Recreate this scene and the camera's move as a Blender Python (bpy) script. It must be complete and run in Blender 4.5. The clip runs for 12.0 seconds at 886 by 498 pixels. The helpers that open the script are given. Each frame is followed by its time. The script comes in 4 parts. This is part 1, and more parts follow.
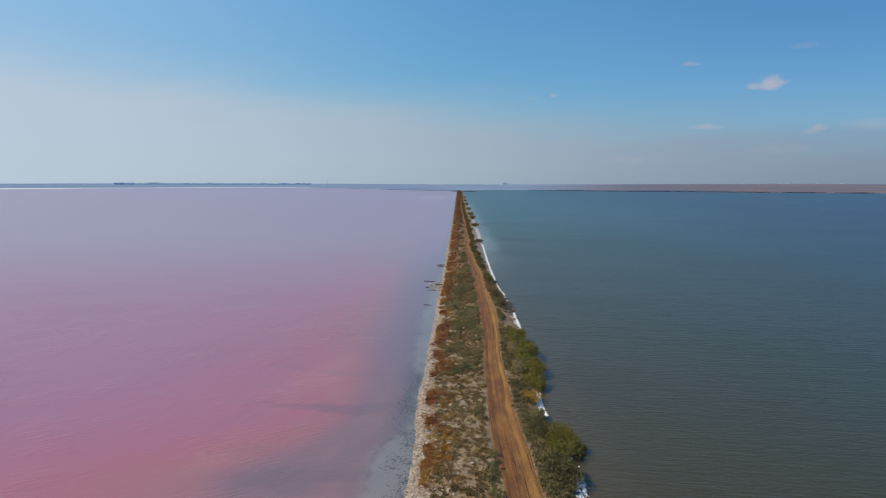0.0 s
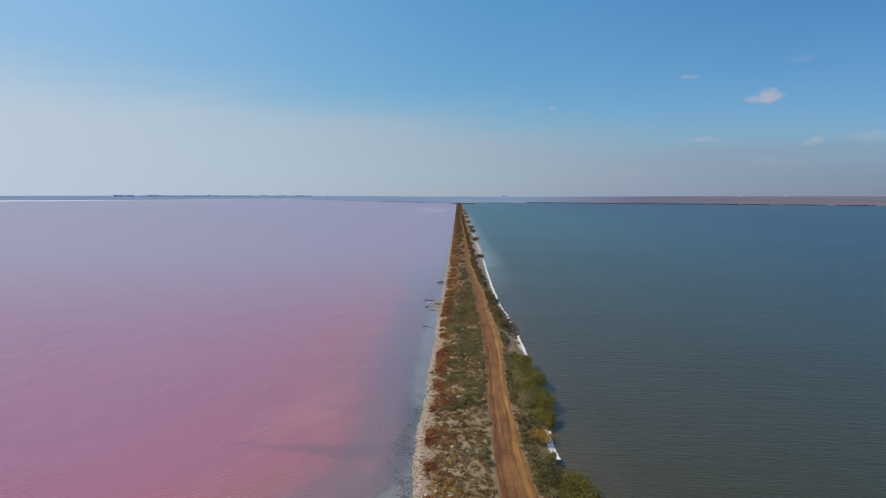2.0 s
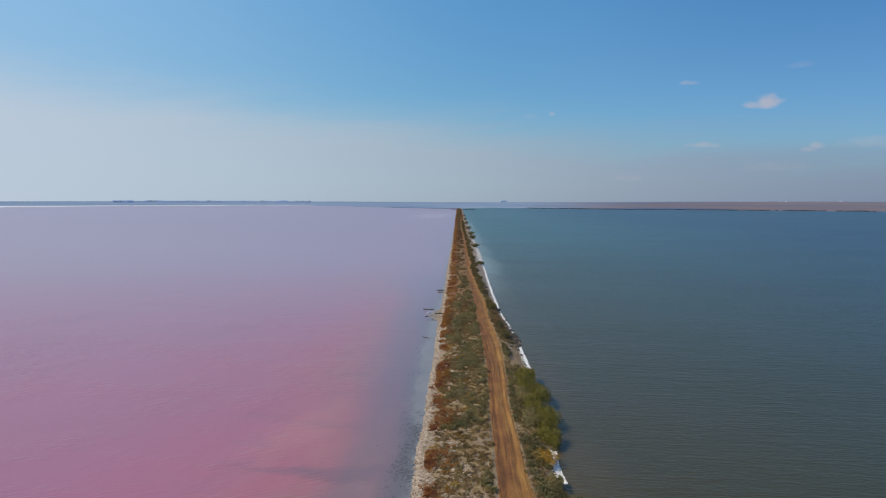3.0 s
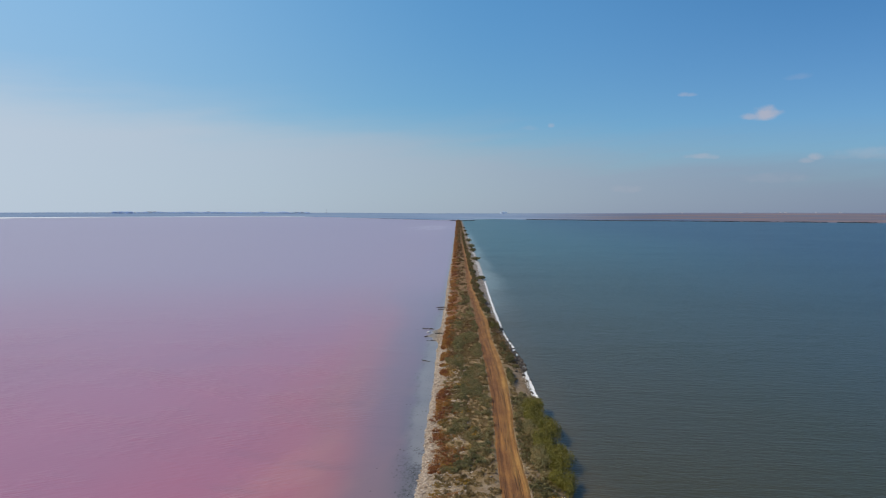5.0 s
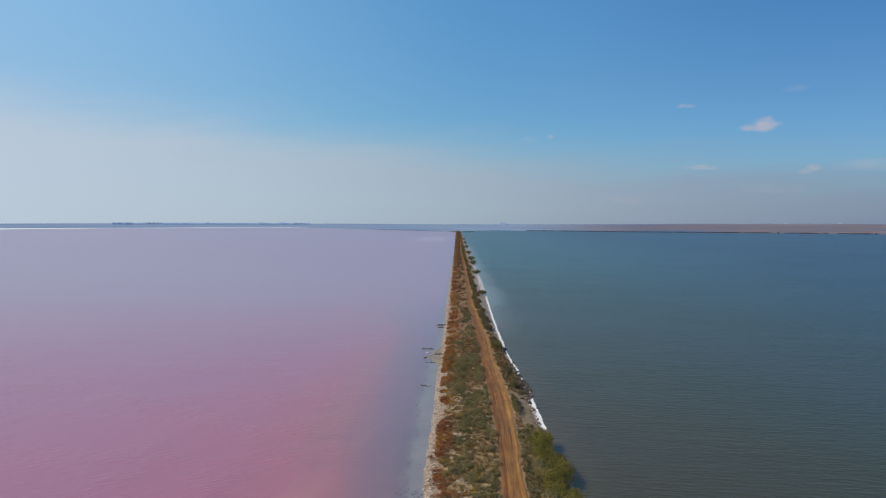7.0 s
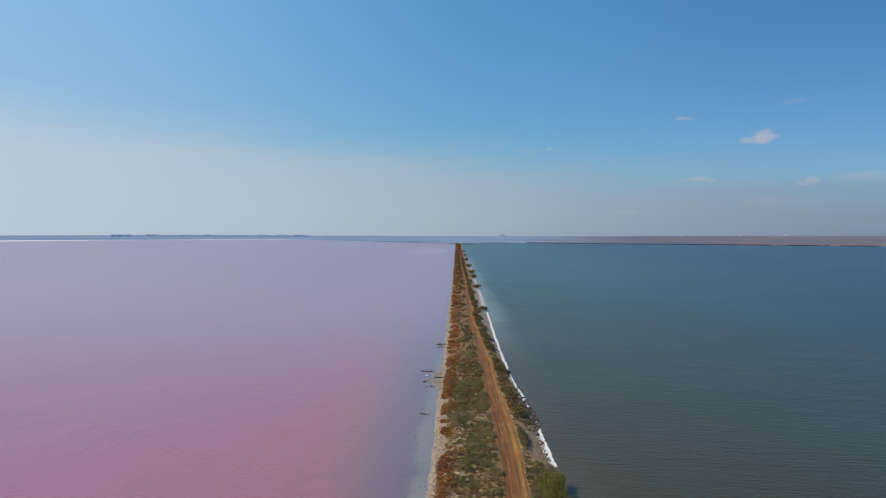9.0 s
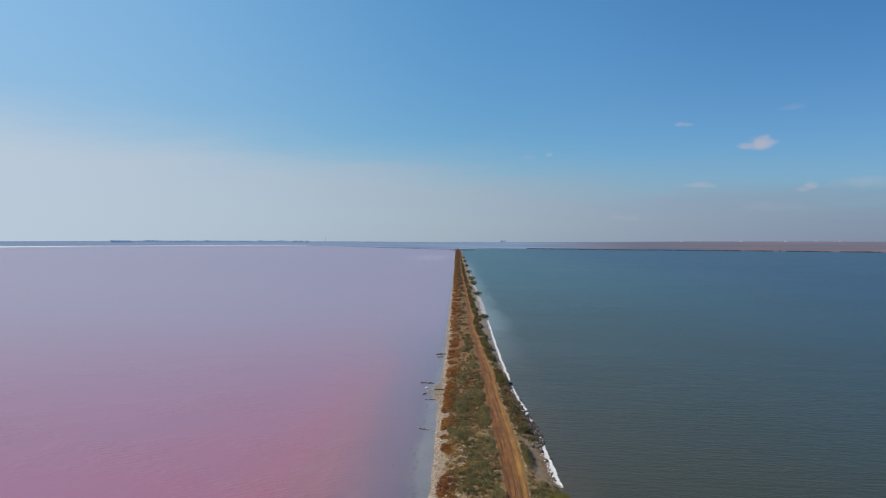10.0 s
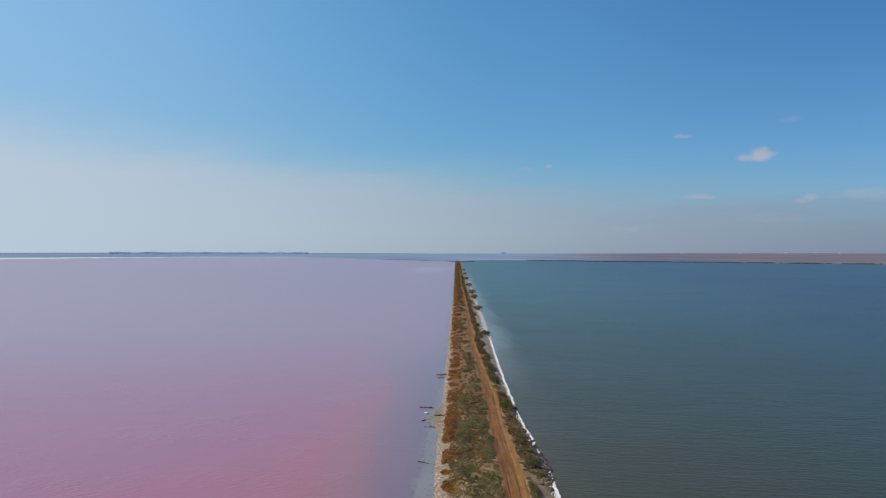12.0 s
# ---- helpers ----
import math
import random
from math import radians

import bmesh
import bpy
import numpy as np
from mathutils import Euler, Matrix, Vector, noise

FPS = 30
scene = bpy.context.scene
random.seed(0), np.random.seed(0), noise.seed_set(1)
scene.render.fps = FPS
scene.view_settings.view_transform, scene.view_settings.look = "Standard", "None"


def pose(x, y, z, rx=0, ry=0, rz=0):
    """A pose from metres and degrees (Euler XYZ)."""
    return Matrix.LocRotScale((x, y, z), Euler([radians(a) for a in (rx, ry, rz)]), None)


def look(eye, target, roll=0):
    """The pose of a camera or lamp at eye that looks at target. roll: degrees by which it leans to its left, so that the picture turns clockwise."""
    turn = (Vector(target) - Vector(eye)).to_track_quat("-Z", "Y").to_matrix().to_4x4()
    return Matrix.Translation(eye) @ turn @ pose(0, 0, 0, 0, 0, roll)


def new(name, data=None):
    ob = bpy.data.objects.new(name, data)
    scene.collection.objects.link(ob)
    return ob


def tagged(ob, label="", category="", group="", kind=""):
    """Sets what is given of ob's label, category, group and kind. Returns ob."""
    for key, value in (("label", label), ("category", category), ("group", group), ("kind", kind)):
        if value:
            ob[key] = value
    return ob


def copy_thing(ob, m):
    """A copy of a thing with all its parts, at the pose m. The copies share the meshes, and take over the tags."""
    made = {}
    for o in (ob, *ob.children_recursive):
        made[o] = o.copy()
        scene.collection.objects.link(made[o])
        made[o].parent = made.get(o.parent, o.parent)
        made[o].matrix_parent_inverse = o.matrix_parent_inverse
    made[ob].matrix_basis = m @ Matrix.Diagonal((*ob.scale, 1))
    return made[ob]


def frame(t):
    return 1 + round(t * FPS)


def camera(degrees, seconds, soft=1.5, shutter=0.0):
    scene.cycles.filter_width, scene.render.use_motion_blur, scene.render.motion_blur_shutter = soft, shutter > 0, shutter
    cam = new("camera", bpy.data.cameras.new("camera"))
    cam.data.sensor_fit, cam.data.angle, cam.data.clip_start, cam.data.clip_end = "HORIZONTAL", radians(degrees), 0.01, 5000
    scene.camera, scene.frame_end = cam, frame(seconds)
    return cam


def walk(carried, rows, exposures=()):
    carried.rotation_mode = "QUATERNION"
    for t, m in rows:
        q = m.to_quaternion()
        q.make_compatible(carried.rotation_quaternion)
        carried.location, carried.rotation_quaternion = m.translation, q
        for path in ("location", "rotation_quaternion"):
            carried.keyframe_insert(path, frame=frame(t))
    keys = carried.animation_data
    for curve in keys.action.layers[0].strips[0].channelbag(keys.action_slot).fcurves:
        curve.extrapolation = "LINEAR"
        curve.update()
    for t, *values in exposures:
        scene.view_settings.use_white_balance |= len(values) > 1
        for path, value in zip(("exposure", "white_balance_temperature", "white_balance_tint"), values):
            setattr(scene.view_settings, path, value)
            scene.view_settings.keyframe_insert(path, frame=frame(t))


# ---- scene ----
cam = camera(70.96, 12.0, soft=1.1)
walk(cam, [
    (0.0, pose(0, 0, 24, 83.834, 0, 1.519)),
    (0.5, pose(-0.067, 1.475, 24.157, 84.126, 0, 1.509)),
    (1.0, pose(-0.134, 2.955, 24.315, 84.418, 0, 1.499)),
    (1.5, pose(-0.201, 4.439, 24.476, 84.696, 0, 1.49)),
    (2.0, pose(-0.269, 5.928, 24.638, 84.944, 0, 1.48)),
    (2.5, pose(-0.337, 7.422, 24.803, 85.193, 0, 1.47)),
    (3.0, pose(-0.405, 8.921, 24.97, 85.442, 0, 1.461)),
    (5.0, pose(-0.682, 14.963, 25.658, 86.462, 0, 1.423)),
    (5.5, pose(-0.751, 16.486, 25.835, 86.715, 0, 1.414)),
    (6.0, pose(-0.822, 18.013, 26.014, 86.954, 0, 1.404)),
    (6.5, pose(-0.892, 19.545, 26.195, 87.204, 0, 1.395)),
    (7.0, pose(-0.963, 21.081, 26.378, 87.459, 0, 1.386)),
    (9.0, pose(-1.25, 27.276, 27.131, 88.547, 0, 1.35)),
    (9.5, pose(-1.323, 28.836, 27.325, 88.82, 0, 1.341)),
    (10.0, pose(-1.396, 30.401, 27.52, 89.075, 0, 1.332)),
    (10.5, pose(-1.469, 31.971, 27.718, 89.321, 0, 1.324)),
    (11.0, pose(-1.543, 33.546, 27.917, 89.59, 0, 1.315)),
    (11.5, pose(-1.617, 35.125, 28.119, 89.85, 0, 1.306)),
    (12.0, pose(-1.691, 36.71, 28.322, 90.127, 0, 1.298)),
])

# ---- light ----
SUN_AZ, SUN_EL = -112.0, 46.0      # degrees clockwise from +y, and above the horizon


class Nodes:
    """Short hand for a node tree."""

    def __init__(self, tree):
        self.t = tree

    def add(self, node, **props):
        n = self.t.nodes.new(node)
        for k, v in props.items():
            if k == "op":
                n.operation = v
            elif k == "mode":
                n.blend_type = v
            elif k == "kind":
                n.data_type = v
            elif k == "sky":
                n.sky_type = v
        return n

    def put(self, socket, value):
        if isinstance(value, bpy.types.NodeSocket):
            self.t.links.new(value, socket)
        elif value is not None:
            socket.default_value = value

    def math(self, op, a, b=None, c=None, clamp=False):
        n = self.add("ShaderNodeMath", op=op)
        n.use_clamp = clamp
        for s, v in zip(n.inputs, (a, b, c)):
            self.put(s, v)
        return n.outputs[0]

    def xyz(self, vector):
        n = self.add("ShaderNodeSeparateXYZ")
        self.put(n.inputs[0], vector)
        return n.outputs

    def combine(self, x, y, z):
        n = self.add("ShaderNodeCombineXYZ")
        for s, v in zip(n.inputs, (x, y, z)):
            self.put(s, v)
        return n.outputs[0]

    def mapping(self, vector, scale=(1, 1, 1), turn=(0, 0, 0), shift=(0, 0, 0)):
        """Turns first, then stretches, then shifts."""
        if any(turn):
            n = self.add("ShaderNodeMapping")
            self.put(n.inputs[0], vector)
            n.inputs["Rotation"].default_value = [radians(a) for a in turn]
            vector = n.outputs[0]
        n = self.add("ShaderNodeMapping")
        self.put(n.inputs[0], vector)
        n.inputs["Scale"].default_value = scale
        n.inputs["Location"].default_value = shift
        return n.outputs[0]

    def noise(self, vector, scale, detail=4, rough=0.55, warp=0.0):
        n = self.add("ShaderNodeTexNoise")
        self.put(n.inputs["Vector"], vector)
        for k, v in (("Scale", scale), ("Detail", detail), ("Roughness", rough), ("Distortion", warp)):
            n.inputs[k].default_value = v
        return n.outputs[0]

    def ramp(self, fac, stops, ease="LINEAR"):
        n = self.add("ShaderNodeValToRGB")
        n.color_ramp.interpolation = ease
        els = n.color_ramp.elements
        while len(els) < len(stops):
            els.new(0.5)
        for e, (at, col) in zip(els, stops):
            e.position = at
            e.color = (*col, 1) if isinstance(col, tuple) else (col, col, col, 1)
        self.put(n.inputs[0], fac)
        return n.outputs[0]

    def mix(self, fac, a, b, mode="MIX"):
        n = self.add("ShaderNodeMix", kind="RGBA", mode=mode)
        self.put(n.inputs[0], fac)
        for s, v in ((n.inputs[6], a), (n.inputs[7], b)):
            self.put(s, (*v, 1) if isinstance(v, tuple) else v)
        return n.outputs[2]

    def span(self, value, lo, hi, a=0.0, b=1.0, smooth=True):
        n = self.add("ShaderNodeMapRange")
        n.interpolation_type = "SMOOTHSTEP" if smooth else "LINEAR"
        for s, v in zip(n.inputs, (value, lo, hi, a, b)):
            self.put(s, v)
        return n.outputs[0]

    def bump(self, height, strength, distance, normal=None):
        n = self.add("ShaderNodeBump")
        self.put(n.inputs["Height"], height)
        n.inputs["Strength"].default_value = strength
        n.inputs["Distance"].default_value = distance
        self.put(n.inputs["Normal"], normal)
        return n.outputs[0]


def build_world():
    w = bpy.data.worlds.new("sky")
    scene.world = w
    w.use_nodes = True
    w.node_tree.nodes.clear()
    n = Nodes(w.node_tree)
    sky = n.add("ShaderNodeTexSky", sky="NISHITA")
    sky.sun_disc = False
    sky.sun_elevation, sky.sun_rotation = radians(SUN_EL), radians(SUN_AZ)
    sky.altitude, sky.air_density, sky.dust_density, sky.ozone_density = 0, 1.0, 0.6, 2.5
    way = n.add("ShaderNodeTexCoord").outputs["Generated"]
    x, y, z = n.xyz(way)
    # thin high haze, thicker and higher on the sunward side
    drift = n.noise(n.mapping(way, (2.0, 2.0, 16.0), (0, 5, 0)), 1.6, 6, 0.56)
    edge = n.math("MULTIPLY_ADD", x, -0.082, 0.113)
    edge = n.math("ADD", edge, n.math("MULTIPLY_ADD", drift, 0.08, -0.04))
    below = n.math("SUBTRACT", edge, z)
    veil = n.math("MULTIPLY", n.span(below, -0.058, 0.062), n.span(below, -0.02, 0.012, 0.8, 1.0))
    thick = n.span(x, -0.7, 0.75, 0.92, 0.8)
    haze = n.ramp(n.span(x, -0.6, 0.6, 0.0, 1.0, False), [(0.0, (5.85, 6.85, 8.1)), (0.25, (5.15, 6.15, 7.35)), (0.5, (4.3, 5.15, 6.3)), (0.72, (3.4, 4.05, 5.4)), (1.0, (2.45, 2.95, 4.4))])
    col = n.mix(1.0, sky.outputs[0], n.mix(n.span(x, -0.6, 0.8), (0.86, 1.31, 1.42), (0.49, 0.77, 1.03)), "MULTIPLY")
    lift = n.span(z, 0.05, 0.42, 0.97, 1.32)
    col = n.mix(1.0, col, n.combine(lift, lift, lift), "MULTIPLY")
    col = n.mix(n.span(x, 0.1, -0.9, 0.0, 0.55), col, (5.0, 6.25, 8.3))
    col = n.mix(n.span(z, 0.08, 0.38), col, n.mix(1.0, col, n.mix(n.span(x, 0.1, 0.6), (0.90, 1.06, 1.06), (0.64, 0.87, 0.90)), "MULTIPLY"))
    col = n.mix(n.math("MULTIPLY", veil, thick), col, haze)
    # small fair-weather clouds
    u = n.math("DIVIDE", x, n.math("MAXIMUM", y, 0.05))
    puff = n.noise(n.mapping(way, (1, 1, 1.5)), 60, 4, 0.5)
    total = None
    for cu, cv, du, dv, amount in CLOUDS:
        a = n.math("DIVIDE", n.math("SUBTRACT", u, cu), du)
        b = n.math("DIVIDE", n.math("SUBTRACT", z, cv), dv)
        b = n.math("MULTIPLY", b, n.span(b, -0.2, 0.2, 1.6, 1.0))        # flatter bases
        r = n.math("ADD", n.math("MULTIPLY", a, a), n.math("MULTIPLY", b, b))
        r = n.math("ADD", r, n.math("MULTIPLY_ADD", puff, 2.2, -1.1))
        m = n.math("MULTIPLY", n.span(r, 1.3, -0.3), amount)
        total = m if total is None else n.math("MAXIMUM", total, m)
    total = n.math("MULTIPLY", total, n.span(y, 0.0, 0.1))
    col = n.mix(total, col, (6.1, 5.55, 6.1))
    bg = n.add("ShaderNodeBackground")
    n.put(bg.inputs[0], col)
    bg.inputs[1].default_value = 0.085
    out = n.add("ShaderNodeOutputWorld")
    n.put(out.inputs[0], bg.outputs[0])


# bearing and height (tangents), half width, half height, thickness
CLOUDS = [(0.482, 0.1345, 0.026, 0.0125, 0.66), (0.492, 0.1355, 0.017, 0.008, 0.6), (0.460, 0.1325, 0.022, 0.0065, 0.5), (0.353, 0.1690, 0.011, 0.0045, 0.34), (0.366, 0.1680, 0.012, 0.0035, 0.26),
          (0.381, 0.0793, 0.030, 0.005, 0.3), (0.398, 0.0780, 0.016, 0.005, 0.26), (0.562, 0.0735, 0.013, 0.007, 0.36), (0.548, 0.0685, 0.013, 0.005, 0.24),
          (0.146, 0.1315, 0.006, 0.005, 0.3), (0.113, 0.128, 0.016, 0.005, 0.1), (0.529, 0.1810, 0.024, 0.006, 0.13), (0.648, 0.0739, 0.06, 0.011, 0.2), (0.27, 0.032, 0.03, 0.008, 0.12), (0.50, 0.045, 0.06, 0.01, 0.1)]
build_world()
sun = new("sun", bpy.data.lights.new("sun", "SUN"))
sun.data.energy, sun.data.angle, sun.data.color = 4.5, radians(0.6), (1.0, 0.82, 0.58)
az, el = radians(SUN_AZ), radians(SUN_EL)
sun.matrix_world = look((0, 0, 80), (-math.sin(az) * 80 * math.cos(el), -math.cos(az) * 80 * math.cos(el), 80 - 80 * math.sin(el)))
scene.view_settings.exposure = 0.0


# ---- materials ----
def material(name):
    m = bpy.data.materials.new(name)
    m.use_nodes = True
    n = Nodes(m.node_tree)
    return m, n, m.node_tree.nodes["Principled BSDF"]


def where(n):
    return n.add("ShaderNodeTexCoord").outputs["Object"]


def island(n):
    return n.add("ShaderNodeNewGeometry").outputs["Random Per Island"]


def each(n):
    return n.add("ShaderNodeObjectInfo").outputs["Random"]


def mat_pink_water():
    m, n, b = material("brine")
    p = where(n)
    x, y, z = n.xyz(p)
    d = n.math("SUBTRACT", -4.5, x)
    big = n.noise(n.mapping(p, (0.035, 0.016, 1)), 1.0, 3, 0.45)
    # the clear strip along the bank is narrow at the warm end and widens farther on
    narrow = n.math("MULTIPLY", n.span(y, 62.0, 104.0, 1.8, 1.32), n.span(y, 130.0, 205.0, 1.0, 0.58))
    narrow = n.math("MULTIPLY", narrow, n.span(y, 47.0, 64.0, 0.42, 1.0))
    d2 = n.math("ADD", n.math("MULTIPLY", d, narrow), n.math("MULTIPLY_ADD", big, 15.0, -7.0))
    d2 = n.math("MAXIMUM", d2, n.math("MULTIPLY", d, 0.4))
    col = n.ramp(n.math("DIVIDE", d2, 60.0), [(0.0, (0.112, 0.112, 0.124)), (0.06, (0.122, 0.114, 0.144)), (0.11, (0.160, 0.122, 0.155)),
                                              (0.27, (0.292, 0.124, 0.148)), (0.38, (0.318, 0.114, 0.160)), (0.55, (0.306, 0.113, 0.182)), (1.0, (0.296, 0.118, 0.198))], "EASE")
    # murky mauve water over the near bay
    col = n.mix(n.math("MULTIPLY", n.span(y, 88.0, 66.0, 0.0, 0.6), n.math("MULTIPLY", n.span(d, 0.8, 3.0), n.span(d2, 14.0, 8.0))), col, (0.205, 0.132, 0.152))
    patchy = n.noise(n.mapping(p, (0.05, 0.022, 1), (0, 0, 20)), 1.0, 4, 0.55)
    col = n.mix(n.span(patchy, 0.35, 0.7, 0.0, 0.22), col, (0.225, 0.118, 0.19))
    # haze and sky reflection put into the colour: paler, greyer farther along
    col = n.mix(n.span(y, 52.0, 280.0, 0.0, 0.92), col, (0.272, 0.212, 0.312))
    # purplish flecks of colour in place of the shading on far ripples
    fleck = n.noise(n.mapping(p, (0.55, 0.30, 1), (0, 0, -14)), 1.0, 3, 0.6)
    col = n.mix(n.math("MULTIPLY", n.span(fleck, 0.54, 0.72, 0.0, 0.3), n.span(y, 80.0, 150.0)), col, (0.21, 0.135, 0.225))
    # pale lens of salt under the water near the far end of the bank
    lens = n.math("ADD", n.math("POWER", n.math("DIVIDE", n.math("ADD", x, 42.0), 34.0), 2.0), n.math("POWER", n.math("DIVIDE", n.math("SUBTRACT", y, 960.0), 150.0), 2.0))
    lens = n.math("ADD", lens, n.math("MULTIPLY_ADD", n.noise(n.mapping(p, (0.09, 0.014, 1)), 1.0, 5, 0.65), 4.4, -2.2))
    col = n.mix(n.span(lens, 1.4, -0.4, 0.0, 0.42), col, (0.46, 0.43, 0.52))
    # drifting salt clouds and darker bands in the shallows
    cloud = n.noise(n.mapping(p, (0.13, 0.05, 1), (0, 0, 12)), 1.0, 3, 0.5)
    near = n.math("MULTIPLY", n.span(d, 26.0, 6.0), n.span(y, 130.0, 80.0))
    col = n.mix(n.math("MULTIPLY", n.span(cloud, 0.46, 0.72), n.math("MULTIPLY", near, 0.4)), col, (0.40, 0.21, 0.205))
    band = n.noise(n.mapping(p, (0.07, 0.2, 1), (0, 0, 10), (3, 7, 0)), 1.0, 4, 0.55)
    col = n.mix(n.math("MULTIPLY", n.span(band, 0.52, 0.72), n.math("MULTIPLY", near, 0.4)), col, (0.13, 0.10, 0.14))
    # two long dark weed drifts reaching out from the bank
    sway = n.math("MULTIPLY_ADD", n.noise(n.mapping(p, (0.12, 0.3, 1)), 1.0, 5, 0.68), 10.0, -5.0)
    for at, lean, thick, first, last in ((63.2, -0.10, 1.5, 3.0, 17.0), (49.0, 0.12, 2.4, 2.0, 15.0)):
        off = n.math("ABSOLUTE", n.math("ADD", n.math("SUBTRACT", n.math("MULTIPLY_ADD", d, lean, y), at), sway))
        long = n.math("MULTIPLY", n.span(d, first - 2.0, first + 1.5), n.span(d, last + 4.0, last - 4.0))
        col = n.mix(n.math("MULTIPLY", n.span(off, thick * 1.3, 0.0, 0.0, 0.4), long), col, (0.115, 0.092, 0.128))
    # pale mud shelf, widest at the near bay and along the middle of the bank
    flat = n.noise(n.mapping(p, (0.16, 0.12, 1), (0, 0, 0), (1.7, 0.6, 0)), 1.0, 5, 0.6)
    wide = n.math("ADD", n.span(y, 61.0, 52.0, 0.0, 2.7), n.math("MULTIPLY", n.span(y, 72.0, 84.0, 0.3, 1.9), n.span(y, 175.0, 140.0, 0.35, 1.0)))
    reach = n.math("ADD", wide, n.math("MULTIPLY_ADD", flat, 3.2, -1.6))
    past = n.math("SUBTRACT", d, reach)
    col = n.mix(n.span(past, 1.0, -0.8, 0.0, 0.75), col, n.ramp(flat, [(0.3, (0.165, 0.172, 0.19)), (0.7, (0.235, 0.236, 0.245))]))
    rim = n.math("MULTIPLY", n.span(past, -0.5, 0.0), n.span(past, 0.6, 0.05))
    col = n.mix(n.math("MULTIPLY", rim, n.span(n.noise(n.mapping(p, (0.9, 0.6, 1)), 1.0, 5, 0.7), 0.45, 0.62, 0.0, 0.55)), col, (0.085, 0.082, 0.09))
    # dark crumbs of mud and weed, thickest against the pebbles
    crumb = n.noise(n.mapping(p, (3.4, 2.2, 1), (0, 0, 25)), 1.0, 6, 0.7)
    mott = n.noise(n.mapping(p, (0.32, 0.2, 1), (0, 0, -15)), 1.0, 4, 0.6)
    bays = n.math("MULTIPLY", n.span(y, 88.0, 72.0, 0.25, 1.0), n.span(y, 52.0, 60.0, 0.7, 1.0))
    thickly = n.math("MULTIPLY", n.math("MULTIPLY", n.span(d, 3.8, 0.2, 0.0, 1.15), bays), n.span(mott, 0.38, 0.58))
    dark = n.span(n.math("ADD", crumb, n.math("MULTIPLY", thickly, 0.14)), 0.60, 0.66)
    col = n.mix(n.math("MULTIPLY", dark, n.math("MULTIPLY", n.span(thickly, 0.02, 0.2), 0.9)), col, (0.062, 0.058, 0.058))
    n.put(b.inputs["Base Color"], col)
    b.inputs["IOR"].default_value = 1.37
    b.inputs["Roughness"].default_value = 0.285
    gust = n.span(n.noise(n.mapping(p, (0.05, 0.075, 1), (0, 0, 20)), 1.0, 4, 0.6), 0.42, 0.66, 0.12, 1.0)
    w1 = n.noise(n.mapping(p, (0.5, 2.0, 1), (0, 0, -26)), 1.0, 2, 0.5, 0.3)
    w2 = n.noise(n.mapping(p, (1.3, 3.6, 1), (0, 0, -12)), 1.0, 2, 0.5)
    h = n.math("ADD", n.math("MULTIPLY", w1, 0.24), n.math("MULTIPLY", w2, 0.08))
    calm = n.math("MULTIPLY", n.span(d, 2.0, 16.0, 0.08, 1.0), n.span(y, 75.0, 235.0, 1.0, 0.0))
    n.put(b.inputs["Normal"], n.bump(n.math("MULTIPLY", n.math("MULTIPLY", h, gust), calm), 1.0, 0.6))
    return m


